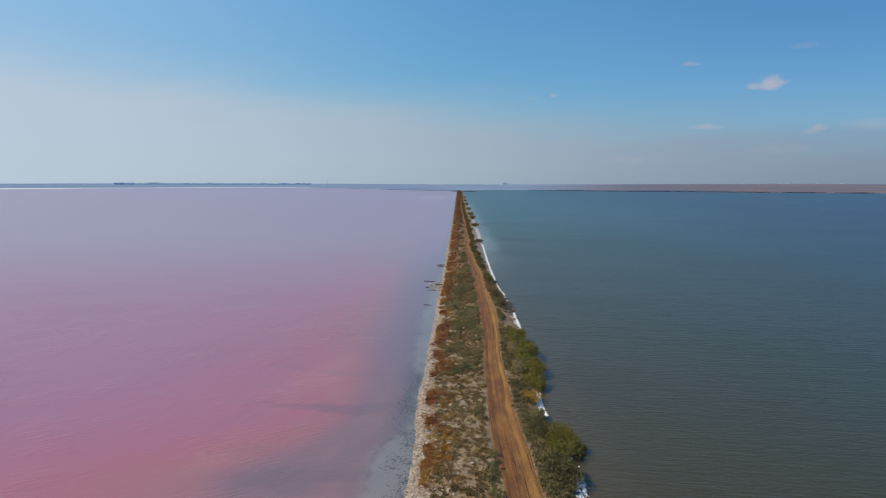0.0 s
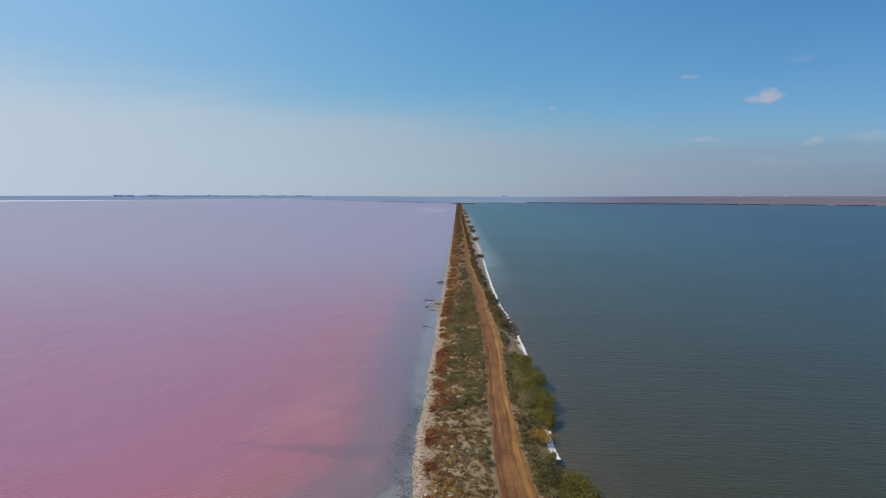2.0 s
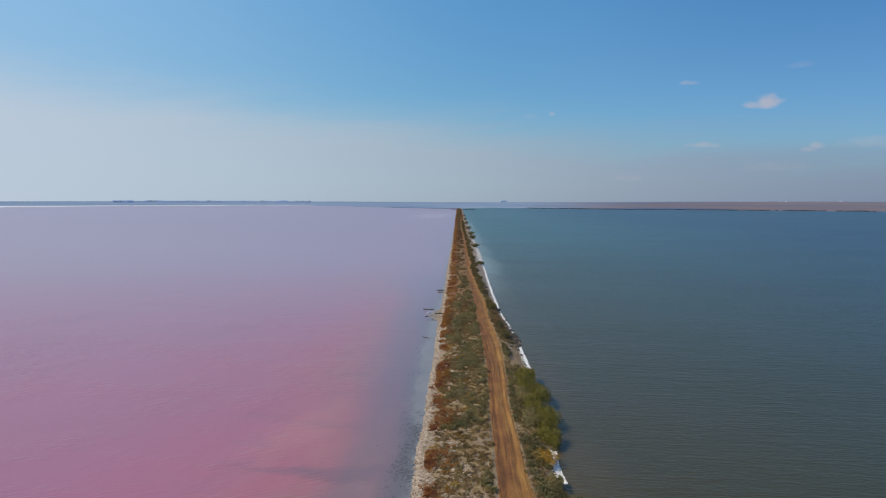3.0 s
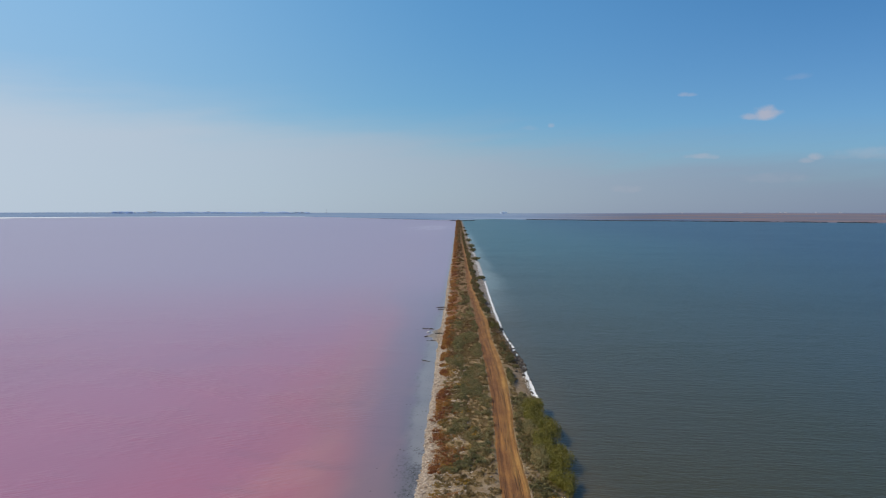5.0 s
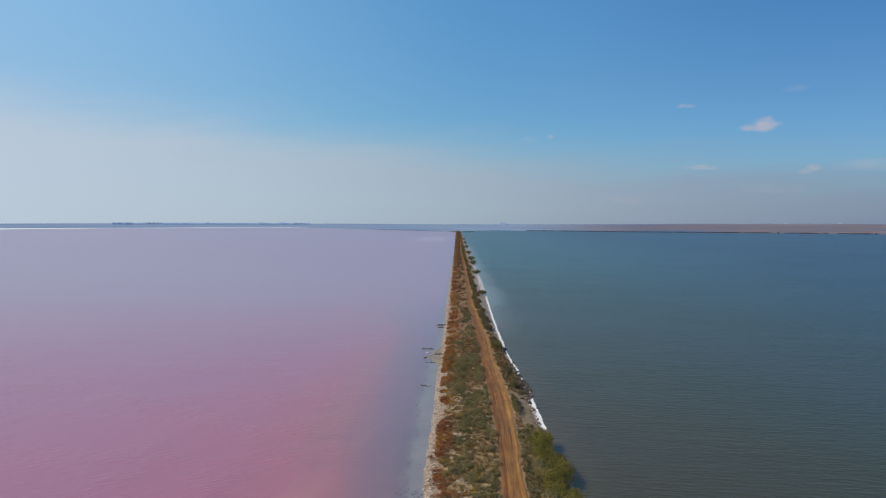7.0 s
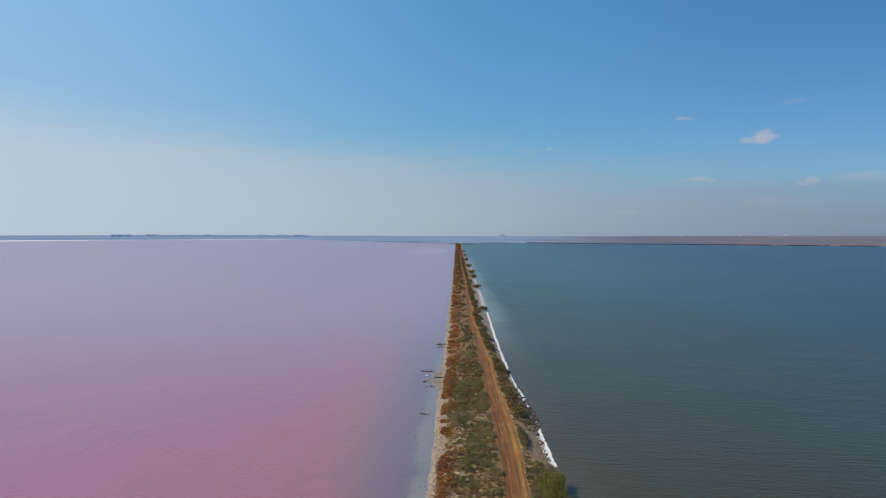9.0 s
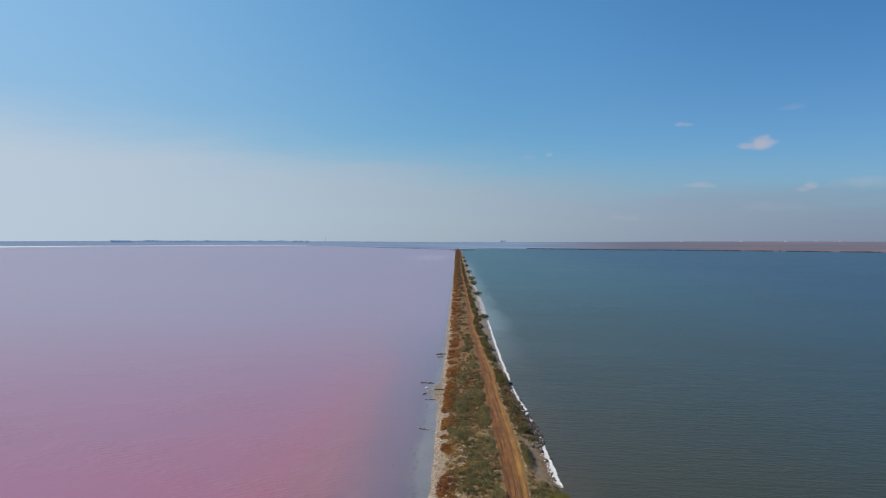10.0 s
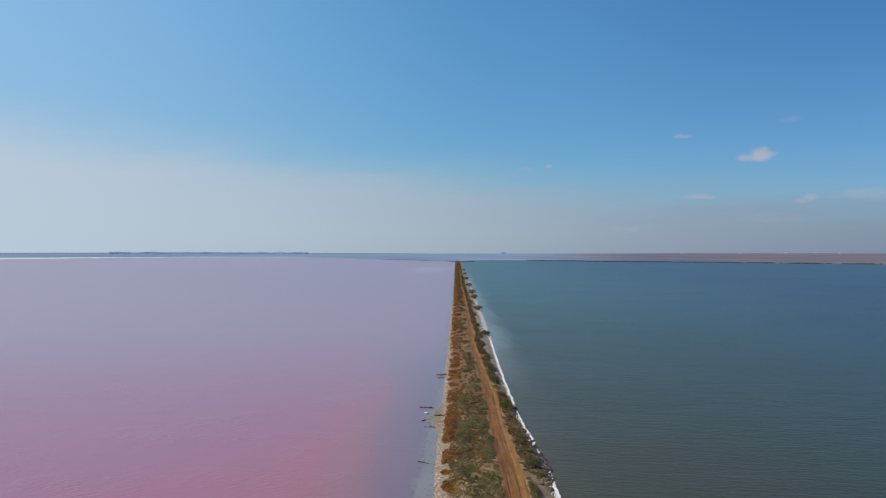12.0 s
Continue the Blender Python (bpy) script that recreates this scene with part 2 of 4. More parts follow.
def mat_blue_water():
    m, n, b = material("lake_water")
    p = where(n)
    x, y, z = n.xyz(p)
    d = n.math("SUBTRACT", x, 9.0)
    big = n.noise(n.mapping(p, (0.03, 0.012, 1)), 1.0, 4, 0.5, 0.5)
    d2 = n.math("ADD", d, n.math("MULTIPLY_ADD", big, 20.0, -10.0))
    col = n.ramp(n.math("DIVIDE", d2, 120.0), [(0.0, (0.066, 0.054, 0.028)), (0.05, (0.046, 0.043, 0.022)), (0.25, (0.038, 0.042, 0.022)), (1.0, (0.028, 0.041, 0.032))])
    # sky reflection put into the colour: teal far along, darker blue farther out
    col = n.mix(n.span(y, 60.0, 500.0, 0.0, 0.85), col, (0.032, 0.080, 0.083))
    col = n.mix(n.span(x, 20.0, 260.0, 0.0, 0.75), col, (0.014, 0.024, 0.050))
    # milky wash off the salt along the middle of the bank
    wash = n.noise(n.mapping(p, (0.09, 0.02, 1), (0, 0, -8)), 1.0, 5, 0.6)
    wash = n.math("MULTIPLY", n.span(n.math("ADD", d, n.math("MULTIPLY_ADD", wash, 16.0, -8.0)), 9.0, -3.0), n.math("MULTIPLY", n.span(y, 150.0, 240.0), n.span(y, 900.0, 500.0)))
    col = n.mix(n.math("MULTIPLY", wash, 0.75), col, (0.24, 0.31, 0.33))
    weed = n.noise(n.mapping(p, (0.4, 0.25, 1)), 1.0, 6, 0.65)
    col = n.mix(n.math("MULTIPLY", n.span(weed, 0.5, 0.66), n.span(d, 5.0, 0.3, 0.0, 0.6)), col, (0.035, 0.03, 0.018))
    n.put(b.inputs["Base Color"], col)
    b.inputs["IOR"].default_value = 1.333
    n.put(b.inputs["Roughness"], n.span(n.noise(n.mapping(p, (0.008, 0.03, 1)), 1.0, 4), 0.3, 0.7, 0.28, 0.30))
    gust = n.span(n.noise(n.mapping(p, (0.02, 0.06, 1), (0, 0, 8)), 1.0, 5, 0.65), 0.36, 0.7, 0.6, 1.05)
    w0 = n.noise(n.mapping(p, (0.14, 0.8, 1), (0, 0, 6)), 1.0, 3, 0.5, 0.4)
    w1 = n.noise(n.mapping(p, (0.5, 1.9, 1), (0, 0, 5)), 1.0, 3, 0.55, 0.5)
    w2 = n.noise(n.mapping(p, (1.5, 4.6, 1), (0, 0, -4)), 1.0, 2, 0.5, 0.3)
    h = n.math("ADD", n.math("MULTIPLY", w1, 0.19), n.math("MULTIPLY", w2, 0.07))
    h = n.math("ADD", h, n.math("MULTIPLY", w0, 0.13))
    n.put(b.inputs["Normal"], n.bump(n.math("MULTIPLY", h, gust), 1.0, 0.66))
    return m


def mat_bank():
    """Soil of the dyke: pebbly beach, dry straw-coloured earth, grey mud on the lake side."""
    m, n, b = material("bank_soil")
    p = where(n)
    x, y, z = n.xyz(p)
    wob = n.noise(n.mapping(p, (0.5, 0.25, 1)), 1.0, 4)
    xx = n.math("ADD", x, n.math("MULTIPLY_ADD", wob, 2.2, -1.1))
    mid = n.noise(p, 0.55, 6, 0.65)
    fine = n.noise(p, 5.0, 8, 0.7)
    earth = n.ramp(mid, [(0.3, (0.10, 0.062, 0.028)), (0.45, (0.165, 0.11, 0.052)), (0.56, (0.235, 0.17, 0.092)), (0.68, (0.34, 0.28, 0.195))])
    pebble = n.ramp(n.noise(p, 3.2, 7, 0.75), [(0.3, (0.10, 0.08, 0.06)), (0.5, (0.24, 0.19, 0.145)), (0.7, (0.37, 0.31, 0.25))])
    # stony bare ground at the near end
    bare = n.math("MULTIPLY", n.span(n.noise(n.mapping(p, (0.8, 0.5, 1)), 1.0, 5, 0.65), 0.44, 0.58, 0.0, 0.75), n.span(y, 82.0, 66.0))
    earth = n.mix(bare, earth, pebble)
    shore = n.ramp(n.noise(p, 0.9, 7, 0.7), [(0.3, (0.125, 0.085, 0.05)), (0.5, (0.205, 0.15, 0.10)), (0.72, (0.29, 0.225, 0.16))])
    col = n.mix(n.span(xx, -3.0, -2.2), pebble, earth)
    col = n.mix(n.span(xx, 6.8, 7.8), col, shore)
    pale = n.ramp(n.noise(p, 0.7, 6, 0.7), [(0.3, (0.15, 0.12, 0.10)), (0.55, (0.26, 0.222, 0.20)), (0.75, (0.44, 0.405, 0.39))])
    col = n.mix(n.math("MULTIPLY", n.span(xx, 5.4, 6.4), n.span(y, 148.0, 200.0)), col, pale)
    # brown litter under the thicker growth farther on, redder towards the beach
    litter = n.mix(n.span(xx, -1.6, 0.2), (0.165, 0.056, 0.022), (0.15, 0.084, 0.034))
    col = n.mix(n.math("MULTIPLY", n.math("MULTIPLY", n.span(y, 95.0, 170.0, 0.0, 0.86), n.span(xx, -3.3, -2.7)), n.span(xx, 5.6, 4.9)), col, litter)
    # grey mud of the spit
    col = n.mix(n.span(x, -4.75, -5.2, 0.0, 0.85), col, n.ramp(mid, [(0.35, (0.13, 0.128, 0.13)), (0.65, (0.225, 0.222, 0.225))]))
    col = n.mix(n.span(fine, 0.4, 0.75, 0.0, 0.42), col, (0.085, 0.058, 0.032))
    tuft = n.noise(p, 1.9, 6, 0.7)
    col = n.mix(n.span(tuft, 0.5, 0.66, 0.0, 0.55), col, n.mix(n.span(mid, 0.35, 0.65), (0.11, 0.085, 0.035), (0.24, 0.15, 0.055)))
    n.put(b.inputs["Base Color"], col)
    # wet foot of the bank
    wet = n.span(z, 0.12, 0.0)
    n.put(b.inputs["Roughness"], n.math("MULTIPLY_ADD", wet, -0.45, 0.95))
    n.put(b.inputs["Normal"], n.bump(n.math("ADD", fine, n.noise(p, 1.6, 5)), 0.9, 0.12))
    return m


def mat_road():
    m, n, b = material("packed_dirt")
    p = where(n)
    uv = n.add("ShaderNodeUVMap").outputs[0]
    q, v, w = n.xyz(uv)          # across the track from -1 to 1, and metres along it
    streak = n.noise(n.mapping(uv, (4.6, 0.045, 1)), 1.0, 4, 0.6, 0.0)
    fine = n.noise(p, 5.0, 8, 0.72)
    patch = n.noise(n.mapping(p, (0.55, 0.22, 1)), 1.0, 5, 0.6)
    tone = n.math("ADD", n.math("MULTIPLY", streak, 0.26), n.math("MULTIPLY", patch, 0.42))
    tone = n.math("ADD", tone, n.math("MULTIPLY", fine, 0.32))
    tone = n.math("ADD", tone, n.span(q, -0.5, 0.8, -0.05, 0.075))
    col = n.ramp(tone, [(0.37, (0.090, 0.034, 0.010)), (0.46, (0.158, 0.066, 0.018)), (0.54, (0.22, 0.102, 0.026)), (0.64, (0.305, 0.163, 0.044))])
    crack = n.noise(n.mapping(uv, (6.5, 0.11, 1), (0, 0, 0), (4, 2, 0)), 1.0, 3, 0.55, 0.0)
    col = n.mix(n.math("MULTIPLY", n.math("MULTIPLY", n.span(crack, 0.56, 0.66), n.span(patch, 0.40, 0.58, 0.1, 1.0)), n.span(q, 0.7, 0.1, 0.1, 0.75)), col, (0.06, 0.024, 0.010))
    n.put(b.inputs["Base Color"], col)
    b.inputs["Roughness"].default_value = 0.95
    n.put(b.inputs["Normal"], n.bump(n.math("ADD", n.math("MULTIPLY", streak, 1.4), n.math("SUBTRACT", n.math("MULTIPLY", fine, 0.9), n.math("MULTIPLY", n.span(crack, 0.54, 0.66), 0.7))), 1.0, 0.09))
    return m


def mat_leaf(name, stops, gloss=0.6, through_light=0.25):
    """Foliage: colour differs from leaf to leaf and from plant to plant."""
    m, n, b = material(name)
    mixed = n.math("ADD", n.math("MULTIPLY", island(n), 0.07), n.math("MULTIPLY", each(n), 0.24))
    world = n.add("ShaderNodeNewGeometry").outputs["Position"]
    mixed = n.math("ADD", mixed, n.math("MULTIPLY", n.span(n.noise(n.mapping(world, (0.8, 1.3, 1.0)), 1.3, 2), 0.3, 0.7), 0.3))
    mixed = n.math("ADD", mixed, n.math("MULTIPLY", n.span(n.noise(n.mapping(world, (1, 0.6, 1)), 0.33, 3), 0.32, 0.68), 0.34))
    col = n.ramp(mixed, stops)
    n.put(b.inputs["Base Color"], col)
    b.inputs["Roughness"].default_value = gloss
    tr = n.add("ShaderNodeBsdfTranslucent")
    n.put(tr.inputs[0], col)
    mixer = n.add("ShaderNodeMixShader")
    mixer.inputs[0].default_value = through_light
    n.put(mixer.inputs[1], b.outputs[0])
    n.put(mixer.inputs[2], tr.outputs[0])
    out = m.node_tree.nodes["Material Output"]
    n.put(out.inputs[0], mixer.outputs[0])
    return m


def mat_plain(name, stops, scale=2.0, rough=0.85, bump=0.4, depth=0.05, vary=0.0):
    m, n, b = material(name)
    p = where(n)
    v = n.noise(p, scale, 6, 0.65)
    if vary:
        r = n.math("ADD", n.math("MULTIPLY", island(n), 0.5), n.math("MULTIPLY", each(n), 0.5))
        v = n.math("ADD", n.math("MULTIPLY", v, 1 - vary), n.math("MULTIPLY", r, vary))
    n.put(b.inputs["Base Color"], n.ramp(v, stops))
    b.inputs["Roughness"].default_value = rough
    n.put(b.inputs["Normal"], n.bump(n.noise(p, scale * 4, 5), bump, depth))
    return m


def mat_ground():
    """Lake bed and the flat steppe beyond: scrub on the pink side, mauve dry grass on the other, both with blue
    distance haze put into the colour.
    """
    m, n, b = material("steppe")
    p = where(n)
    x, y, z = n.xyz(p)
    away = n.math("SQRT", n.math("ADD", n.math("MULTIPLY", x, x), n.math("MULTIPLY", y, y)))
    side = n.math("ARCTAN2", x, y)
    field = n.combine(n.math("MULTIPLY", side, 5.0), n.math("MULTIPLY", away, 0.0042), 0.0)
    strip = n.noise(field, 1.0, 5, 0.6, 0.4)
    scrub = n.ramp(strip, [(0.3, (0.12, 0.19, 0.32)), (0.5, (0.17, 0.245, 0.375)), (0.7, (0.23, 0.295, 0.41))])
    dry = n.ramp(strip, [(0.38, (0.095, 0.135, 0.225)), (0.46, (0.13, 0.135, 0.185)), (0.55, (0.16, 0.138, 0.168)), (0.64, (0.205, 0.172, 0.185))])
    # more haze blue mixed into the colour towards the horizon
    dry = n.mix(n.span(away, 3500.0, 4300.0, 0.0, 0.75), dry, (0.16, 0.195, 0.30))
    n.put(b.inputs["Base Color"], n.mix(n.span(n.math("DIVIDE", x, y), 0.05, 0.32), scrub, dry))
    b.inputs["Roughness"].default_value = 1.0
    b.inputs["Specular IOR Level"].default_value = 0.0
    return m


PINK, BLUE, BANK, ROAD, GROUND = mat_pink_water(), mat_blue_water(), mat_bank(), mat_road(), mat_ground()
SAGE = mat_leaf("sage_leaf", [(0.08, (0.084, 0.088, 0.038)), (0.3, (0.136, 0.132, 0.057)), (0.5, (0.20, 0.176, 0.076)), (0.8, (0.30, 0.23, 0.11))], 0.6, 0.4)
RUST = mat_leaf("rust_leaf", [(0.12, (0.125, 0.036, 0.018)), (0.34, (0.195, 0.066, 0.022)), (0.52, (0.265, 0.112, 0.029)), (0.7, (0.33, 0.178, 0.042)), (0.9, (0.22, 0.16, 0.05))])
STRAW = mat_leaf("straw_leaf", [(0.1, (0.125, 0.086, 0.034)), (0.5, (0.205, 0.145, 0.06)), (0.9, (0.32, 0.24, 0.125))])
GREEN = mat_leaf("green_leaf", [(0.1, (0.05, 0.05, 0.011)), (0.4, (0.112, 0.104, 0.016)), (0.7, (0.175, 0.155, 0.021)), (0.95, (0.25, 0.208, 0.032))])
RUSSET = mat_leaf("russet_leaf", [(0.1, (0.085, 0.042, 0.018)), (0.4, (0.135, 0.075, 0.03)), (0.65, (0.175, 0.105, 0.042)), (0.9, (0.23, 0.15, 0.065))])
OLIVE = mat_leaf("olive_leaf", [(0.1, (0.052, 0.050, 0.02)), (0.5, (0.108, 0.096, 0.034)), (0.9, (0.20, 0.152, 0.055))])
AMBER = mat_leaf("amber_leaf", [(0.1, (0.17, 0.095, 0.02)), (0.5, (0.33, 0.20, 0.028)), (0.9, (0.46, 0.32, 0.07))])
# trees and hedges on the horizon: pale blue of distance haze in the leaf colour
HAZED_LEAF = mat_leaf("hazed_leaf", [(0.1, (0.44, 0.56, 0.76)), (0.5, (0.48, 0.60, 0.80)), (0.9, (0.52, 0.64, 0.84))], 0.9, 0.5)
HAZED_HEDGE = mat_leaf("hazed_hedge_leaf", [(0.1, (0.20, 0.25, 0.36)), (0.5, (0.25, 0.30, 0.41)), (0.9, (0.31, 0.35, 0.45))], 0.9, 0.3)
REED = mat_leaf("reed_leaf", [(0.1, (0.045, 0.055, 0.075)), (0.5, (0.065, 0.08, 0.10)), (0.9, (0.11, 0.115, 0.13))], 0.9, 0.1)
TWIG = mat_plain("twig_bark", [(0.3, (0.06, 0.042, 0.03)), (0.7, (0.15, 0.115, 0.085))], 8)
DRIFT = mat_plain("driftwood", [(0.3, (0.035, 0.03, 0.027)), (0.7, (0.10, 0.088, 0.078))], 6)
STONE = mat_plain("pale_stone", [(0.25, (0.06, 0.045, 0.034)), (0.46, (0.19, 0.148, 0.118)), (0.82, (0.40, 0.345, 0.295))], 4, 0.9, 0.5, 0.03, 0.6)
ROCK = mat_plain("dark_rock", [(0.25, (0.018, 0.014, 0.012)), (0.55, (0.042, 0.034, 0.028)), (0.85, (0.13, 0.11, 0.095))], 3, 0.85, 0.6, 0.06, 0.55)
RUBBLE = mat_plain("brown_rubble", [(0.25, (0.05, 0.033, 0.02)), (0.5, (0.13, 0.09, 0.055)), (0.8, (0.25, 0.185, 0.12))], 4, 0.9, 0.5, 0.03, 0.6)
SALT = mat_plain("salt_crust", [(0.3, (0.50, 0.50, 0.51)), (0.45, (0.74, 0.75, 0.77)), (0.8, (0.84, 0.85, 0.87))], 2.2, 0.7, 0.7, 0.06)
OLD_SALT = mat_plain("weathered_salt", [(0.3, (0.24, 0.215, 0.20)), (0.46, (0.46, 0.45, 0.445)), (0.75, (0.68, 0.68, 0.69))], 1.1, 0.8, 0.8, 0.12)
SALTFLAT = mat_plain("salt_flat", [(0.3, (0.42, 0.46, 0.54)), (0.7, (0.60, 0.64, 0.72))], 0.01, 0.9, 0.1, 0.1)
WALL = mat_plain("limewash", [(0.3, (0.42, 0.46, 0.53)), (0.7, (0.50, 0.54, 0.61))], 0.3, 0.9, 0.2, 0.05)
# concrete of the far elevator, lightened and blued as if seen through haze
HAZED_CONCRETE = mat_plain("hazed_concrete", [(0.3, (0.36, 0.46, 0.60)), (0.7, (0.41, 0.51, 0.65))], 0.2, 0.9, 0.2, 0.05)
ROOF = mat_plain("roof_sheet", [(0.3, (0.22, 0.25, 0.33)), (0.7, (0.28, 0.31, 0.39))], 0.3, 0.9, 0.2, 0.05)
PANE = mat_plain("window_pane", [(0.3, (0.06, 0.075, 0.10)), (0.7, (0.09, 0.105, 0.13))], 0.3, 0.15, 0.0, 0.01)
STEEL = mat_plain("painted_steel", [(0.3, (0.13, 0.15, 0.19)), (0.7, (0.19, 0.21, 0.25))], 1.0, 0.6, 0.1, 0.01)


# ---- plan of the dyke: x across, y along ----
def spline(y, ys, xs):
    return np.interp(y, ys, xs)


def smooth(y, ys, xs, reach=7.0):
    return sum(spline(y + k * reach, ys, xs) for k in (-1.0, -0.5, 0.0, 0.5, 1.0)) / 5


def wobble(y, step, seed):
    return noise.noise((y / step, seed * 7.3, 0.5))


def beach(y):
    """Foot of the pebble beach, without the mud spit."""
    return -4.35 + 0.4 / (1 + math.exp((y - 62) / 3.0)) + 0.30 * wobble(y, 9, 1) + 0.16 * wobble(y, 2.3, 2)


def left_edge(y):
    spit = 3.2 * math.exp(-((y - 142.0) / 5.2) ** 2)
    return beach(y) - spit * (0.75 + 0.5 * wobble(y, 1.2, 3))


def right_edge(y):
    base = smooth(y, (0, 45, 57, 61, 68, 73, 80, 100, 118, 126, 145, 180, 240, 340, 600, 1500), (9.0, 9.6, 10.0, 8.9, 8.75, 9.3, 9.7, 9.9, 9.8, 9.6, 8.7, 8.4, 8.7, 9.1, 8.6, 8.4), 2.5)
    return base + 0.22 * wobble(y, 7, 4) + 0.13 * wobble(y, 1.7, 5)


def road_mid(y):
    return smooth(y, (0, 43, 49, 54, 60, 68, 76, 83, 90, 98, 106, 115, 124, 133, 156, 172, 182, 197, 219, 240, 338, 450, 600, 1500),
                  (5.0, 4.84, 4.69, 4.46, 4.2, 4.35, 4.4, 4.5, 4.75, 4.95, 5.1, 5.0, 4.8, 4.5, 4.65, 4.1, 3.8, 3.5, 2.75, 3.2, 2.85, 2.4, 1.9, 1.7), 4) + 0.10 * wobble(y, 12, 6)


def road_half(y):
    return smooth(y, (0, 45, 54, 60, 68, 76, 83, 90, 100, 107, 124, 136, 153, 163, 180, 200, 219, 228, 240, 252, 340, 1500),
                  (1.55, 1.48, 1.55, 1.4, 1.37, 1.2, 1.12, 1.25, 1.3, 1.4, 1.4, 1.2, 1.45, 1.05, 1.0, 1.05, 0.8, 0.8, 1.3, 0.85, 0.75, 0.8), 3) * (1 + 0.05 * wobble(y, 6.5, 7))


def bank_height(x, y):
    dl, dr = x - left_edge(y), right_edge(y) - x
    up = x - beach(y)
    hl = 1.15 * (1 - math.exp(-up / 2.1)) if up > 0 else 0.17 + 0.03 * up if dl > 0 else 0.30 * dl
    hr = 1.15 * (1 - math.exp(-dr / 1.9)) if dr > 0 else 0.45 * dr
    z = min(hl, hr)
    rough = min(1.0, max(0.0, min(dl, dr) / 1.5))
    off = abs(x - road_mid(y)) / road_half(y)
    rough *= min(1.0, max(0.0, off - 0.9) * 2)
    return max(-0.75, z + rough * (0.16 * noise.noise((x * 0.8, y * 0.8, 3)) + 0.07 * noise.noise((x * 2.6, y * 2.6, 9))))


# ---- mesh helpers ----
def mesh_of(name, verts, faces, mat, smooth_faces=False):
    me = bpy.data.meshes.new(name)
    me.from_pydata([tuple(v) for v in verts], [], [tuple(f) for f in faces])
    if smooth_faces:
        me.polygons.foreach_set("use_smooth", [True] * len(me.polygons))
    me.materials.append(mat)
    me.update()
    return me


def part(name, me, parent, label=""):
    ob = new(name, me)
    ob.parent = parent
    if label:
        tagged(ob, label)
    return ob


def grid(name, xs_of, ys, z_of, mat, cols):
    """A sheet of rows along y; xs_of(y) gives the row's two ends."""
    verts, faces = [], []
    for y in ys:
        a, b = xs_of(y)
        for k in range(cols + 1):
            x = a + (b - a) * k / cols
            verts.append((x, y, z_of(x, y)))
    w = cols + 1
    for j in range(len(ys) - 1):
        for k in range(cols):
            i = j * w + k
            faces.append((i, i + 1, i + w + 1, i + w))
    me = mesh_of(name, verts, faces, mat, True)
    uv = me.uv_layers.new(name="across_along")
    across = [2.0 * (l.vertex_index % w) / cols - 1.0 for l in me.loops]
    for d, l, q in zip(uv.data, me.loops, across):
        d.uv = (q, verts[l.vertex_index][1])
    return me


def steps(a, b, first, grow):
    out, d = [a], first
    while out[-1] < b:
        out.append(out[-1] + d)
        if out[-1] > 150:
            d = min(d * grow, 12)
    return out


class Mass:
    """Collects vertices and faces of many small pieces."""

    def __init__(self):
        self.v, self.f = [], []

    def add(self, verts, faces):
        k = len(self.v)
        self.v.extend(verts)
        self.f.extend([tuple(i + k for i in f) for f in faces])

    def placed(self, piece, x, y, z, size, turn, tall=1.0):
        c, s = math.cos(turn) * size, math.sin(turn) * size
        self.add([(x + c * a - s * b, y + s * a + c * b, z + h * size * tall) for a, b, h in piece.v], piece.f)


def tube(mass, points, radii, sides=4):
    verts, faces = [], []
    for i, (q, r) in enumerate(zip(points, radii)):
        along = (Vector(points[min(i + 1, len(points) - 1)]) - Vector(points[max(i - 1, 0)])).normalized()
        a = along.orthogonal().normalized()
        b = along.cross(a)
        for k in range(sides):
            w = 2 * math.pi * k / sides
            verts.append(tuple(Vector(q) + (a * math.cos(w) + b * math.sin(w)) * r))
    for i in range(len(points) - 1):
        for k in range(sides):
            l = (k + 1) % sides
            faces.append((i * sides + k, i * sides + l, (i + 1) * sides + l, (i + 1) * sides + k))
    faces.append(tuple(range((len(points) - 1) * sides, len(points) * sides)))
    mass.add(verts, faces)


def leaf(mass, rnd, c, size, up=0.5):
    """One small pointed leaf spray, of four corners, tilted at random."""
    a = Vector((rnd.gauss(0, 1), rnd.gauss(0, 1), rnd.gauss(up, 0.7))).normalized()
    b = a.orthogonal().normalized()
    b.rotate(Matrix.Rotation(rnd.random() * 6.283, 3, a))
    s = size * rnd.uniform(0.6, 1.3)
    c = Vector(c)
    mass.add([tuple(c - a * s * 0.5), tuple(c + b * s * 0.28), tuple(c + a * s * 0.6), tuple(c - b * s * 0.28)], [(0, 1, 2, 3)])


def clump(rnd, rx, ry, h, lobes, leaves, size, up=0.5):
    """Foliage of a shrub: uneven lobes, each a shell of leaf sprays, with gaps between."""
    m, tips = Mass(), []
    for i in range(lobes):
        w, q = rnd.random() * 6.283, math.sqrt(rnd.random()) * 0.75
        lr = rnd.uniform(0.28, 0.5)
        c = Vector((math.cos(w) * q * rx, math.sin(w) * q * ry, h * (0.30 + 0.42 * rnd.random() * (1 - 0.6 * q))))
        tips.append(c)
        for k in range(leaves // lobes):
            d = Vector((rnd.gauss(0, 1), rnd.gauss(0, 1), rnd.gauss(0.25, 0.8))).normalized() * rnd.uniform(0.45, 1.08)
            spot = c + Vector((d.x * lr * rx, d.y * lr * ry, d.z * lr * h * 0.85))
            if spot.z > 0.02:
                leaf(m, rnd, spot, size, up)
    return m, tips


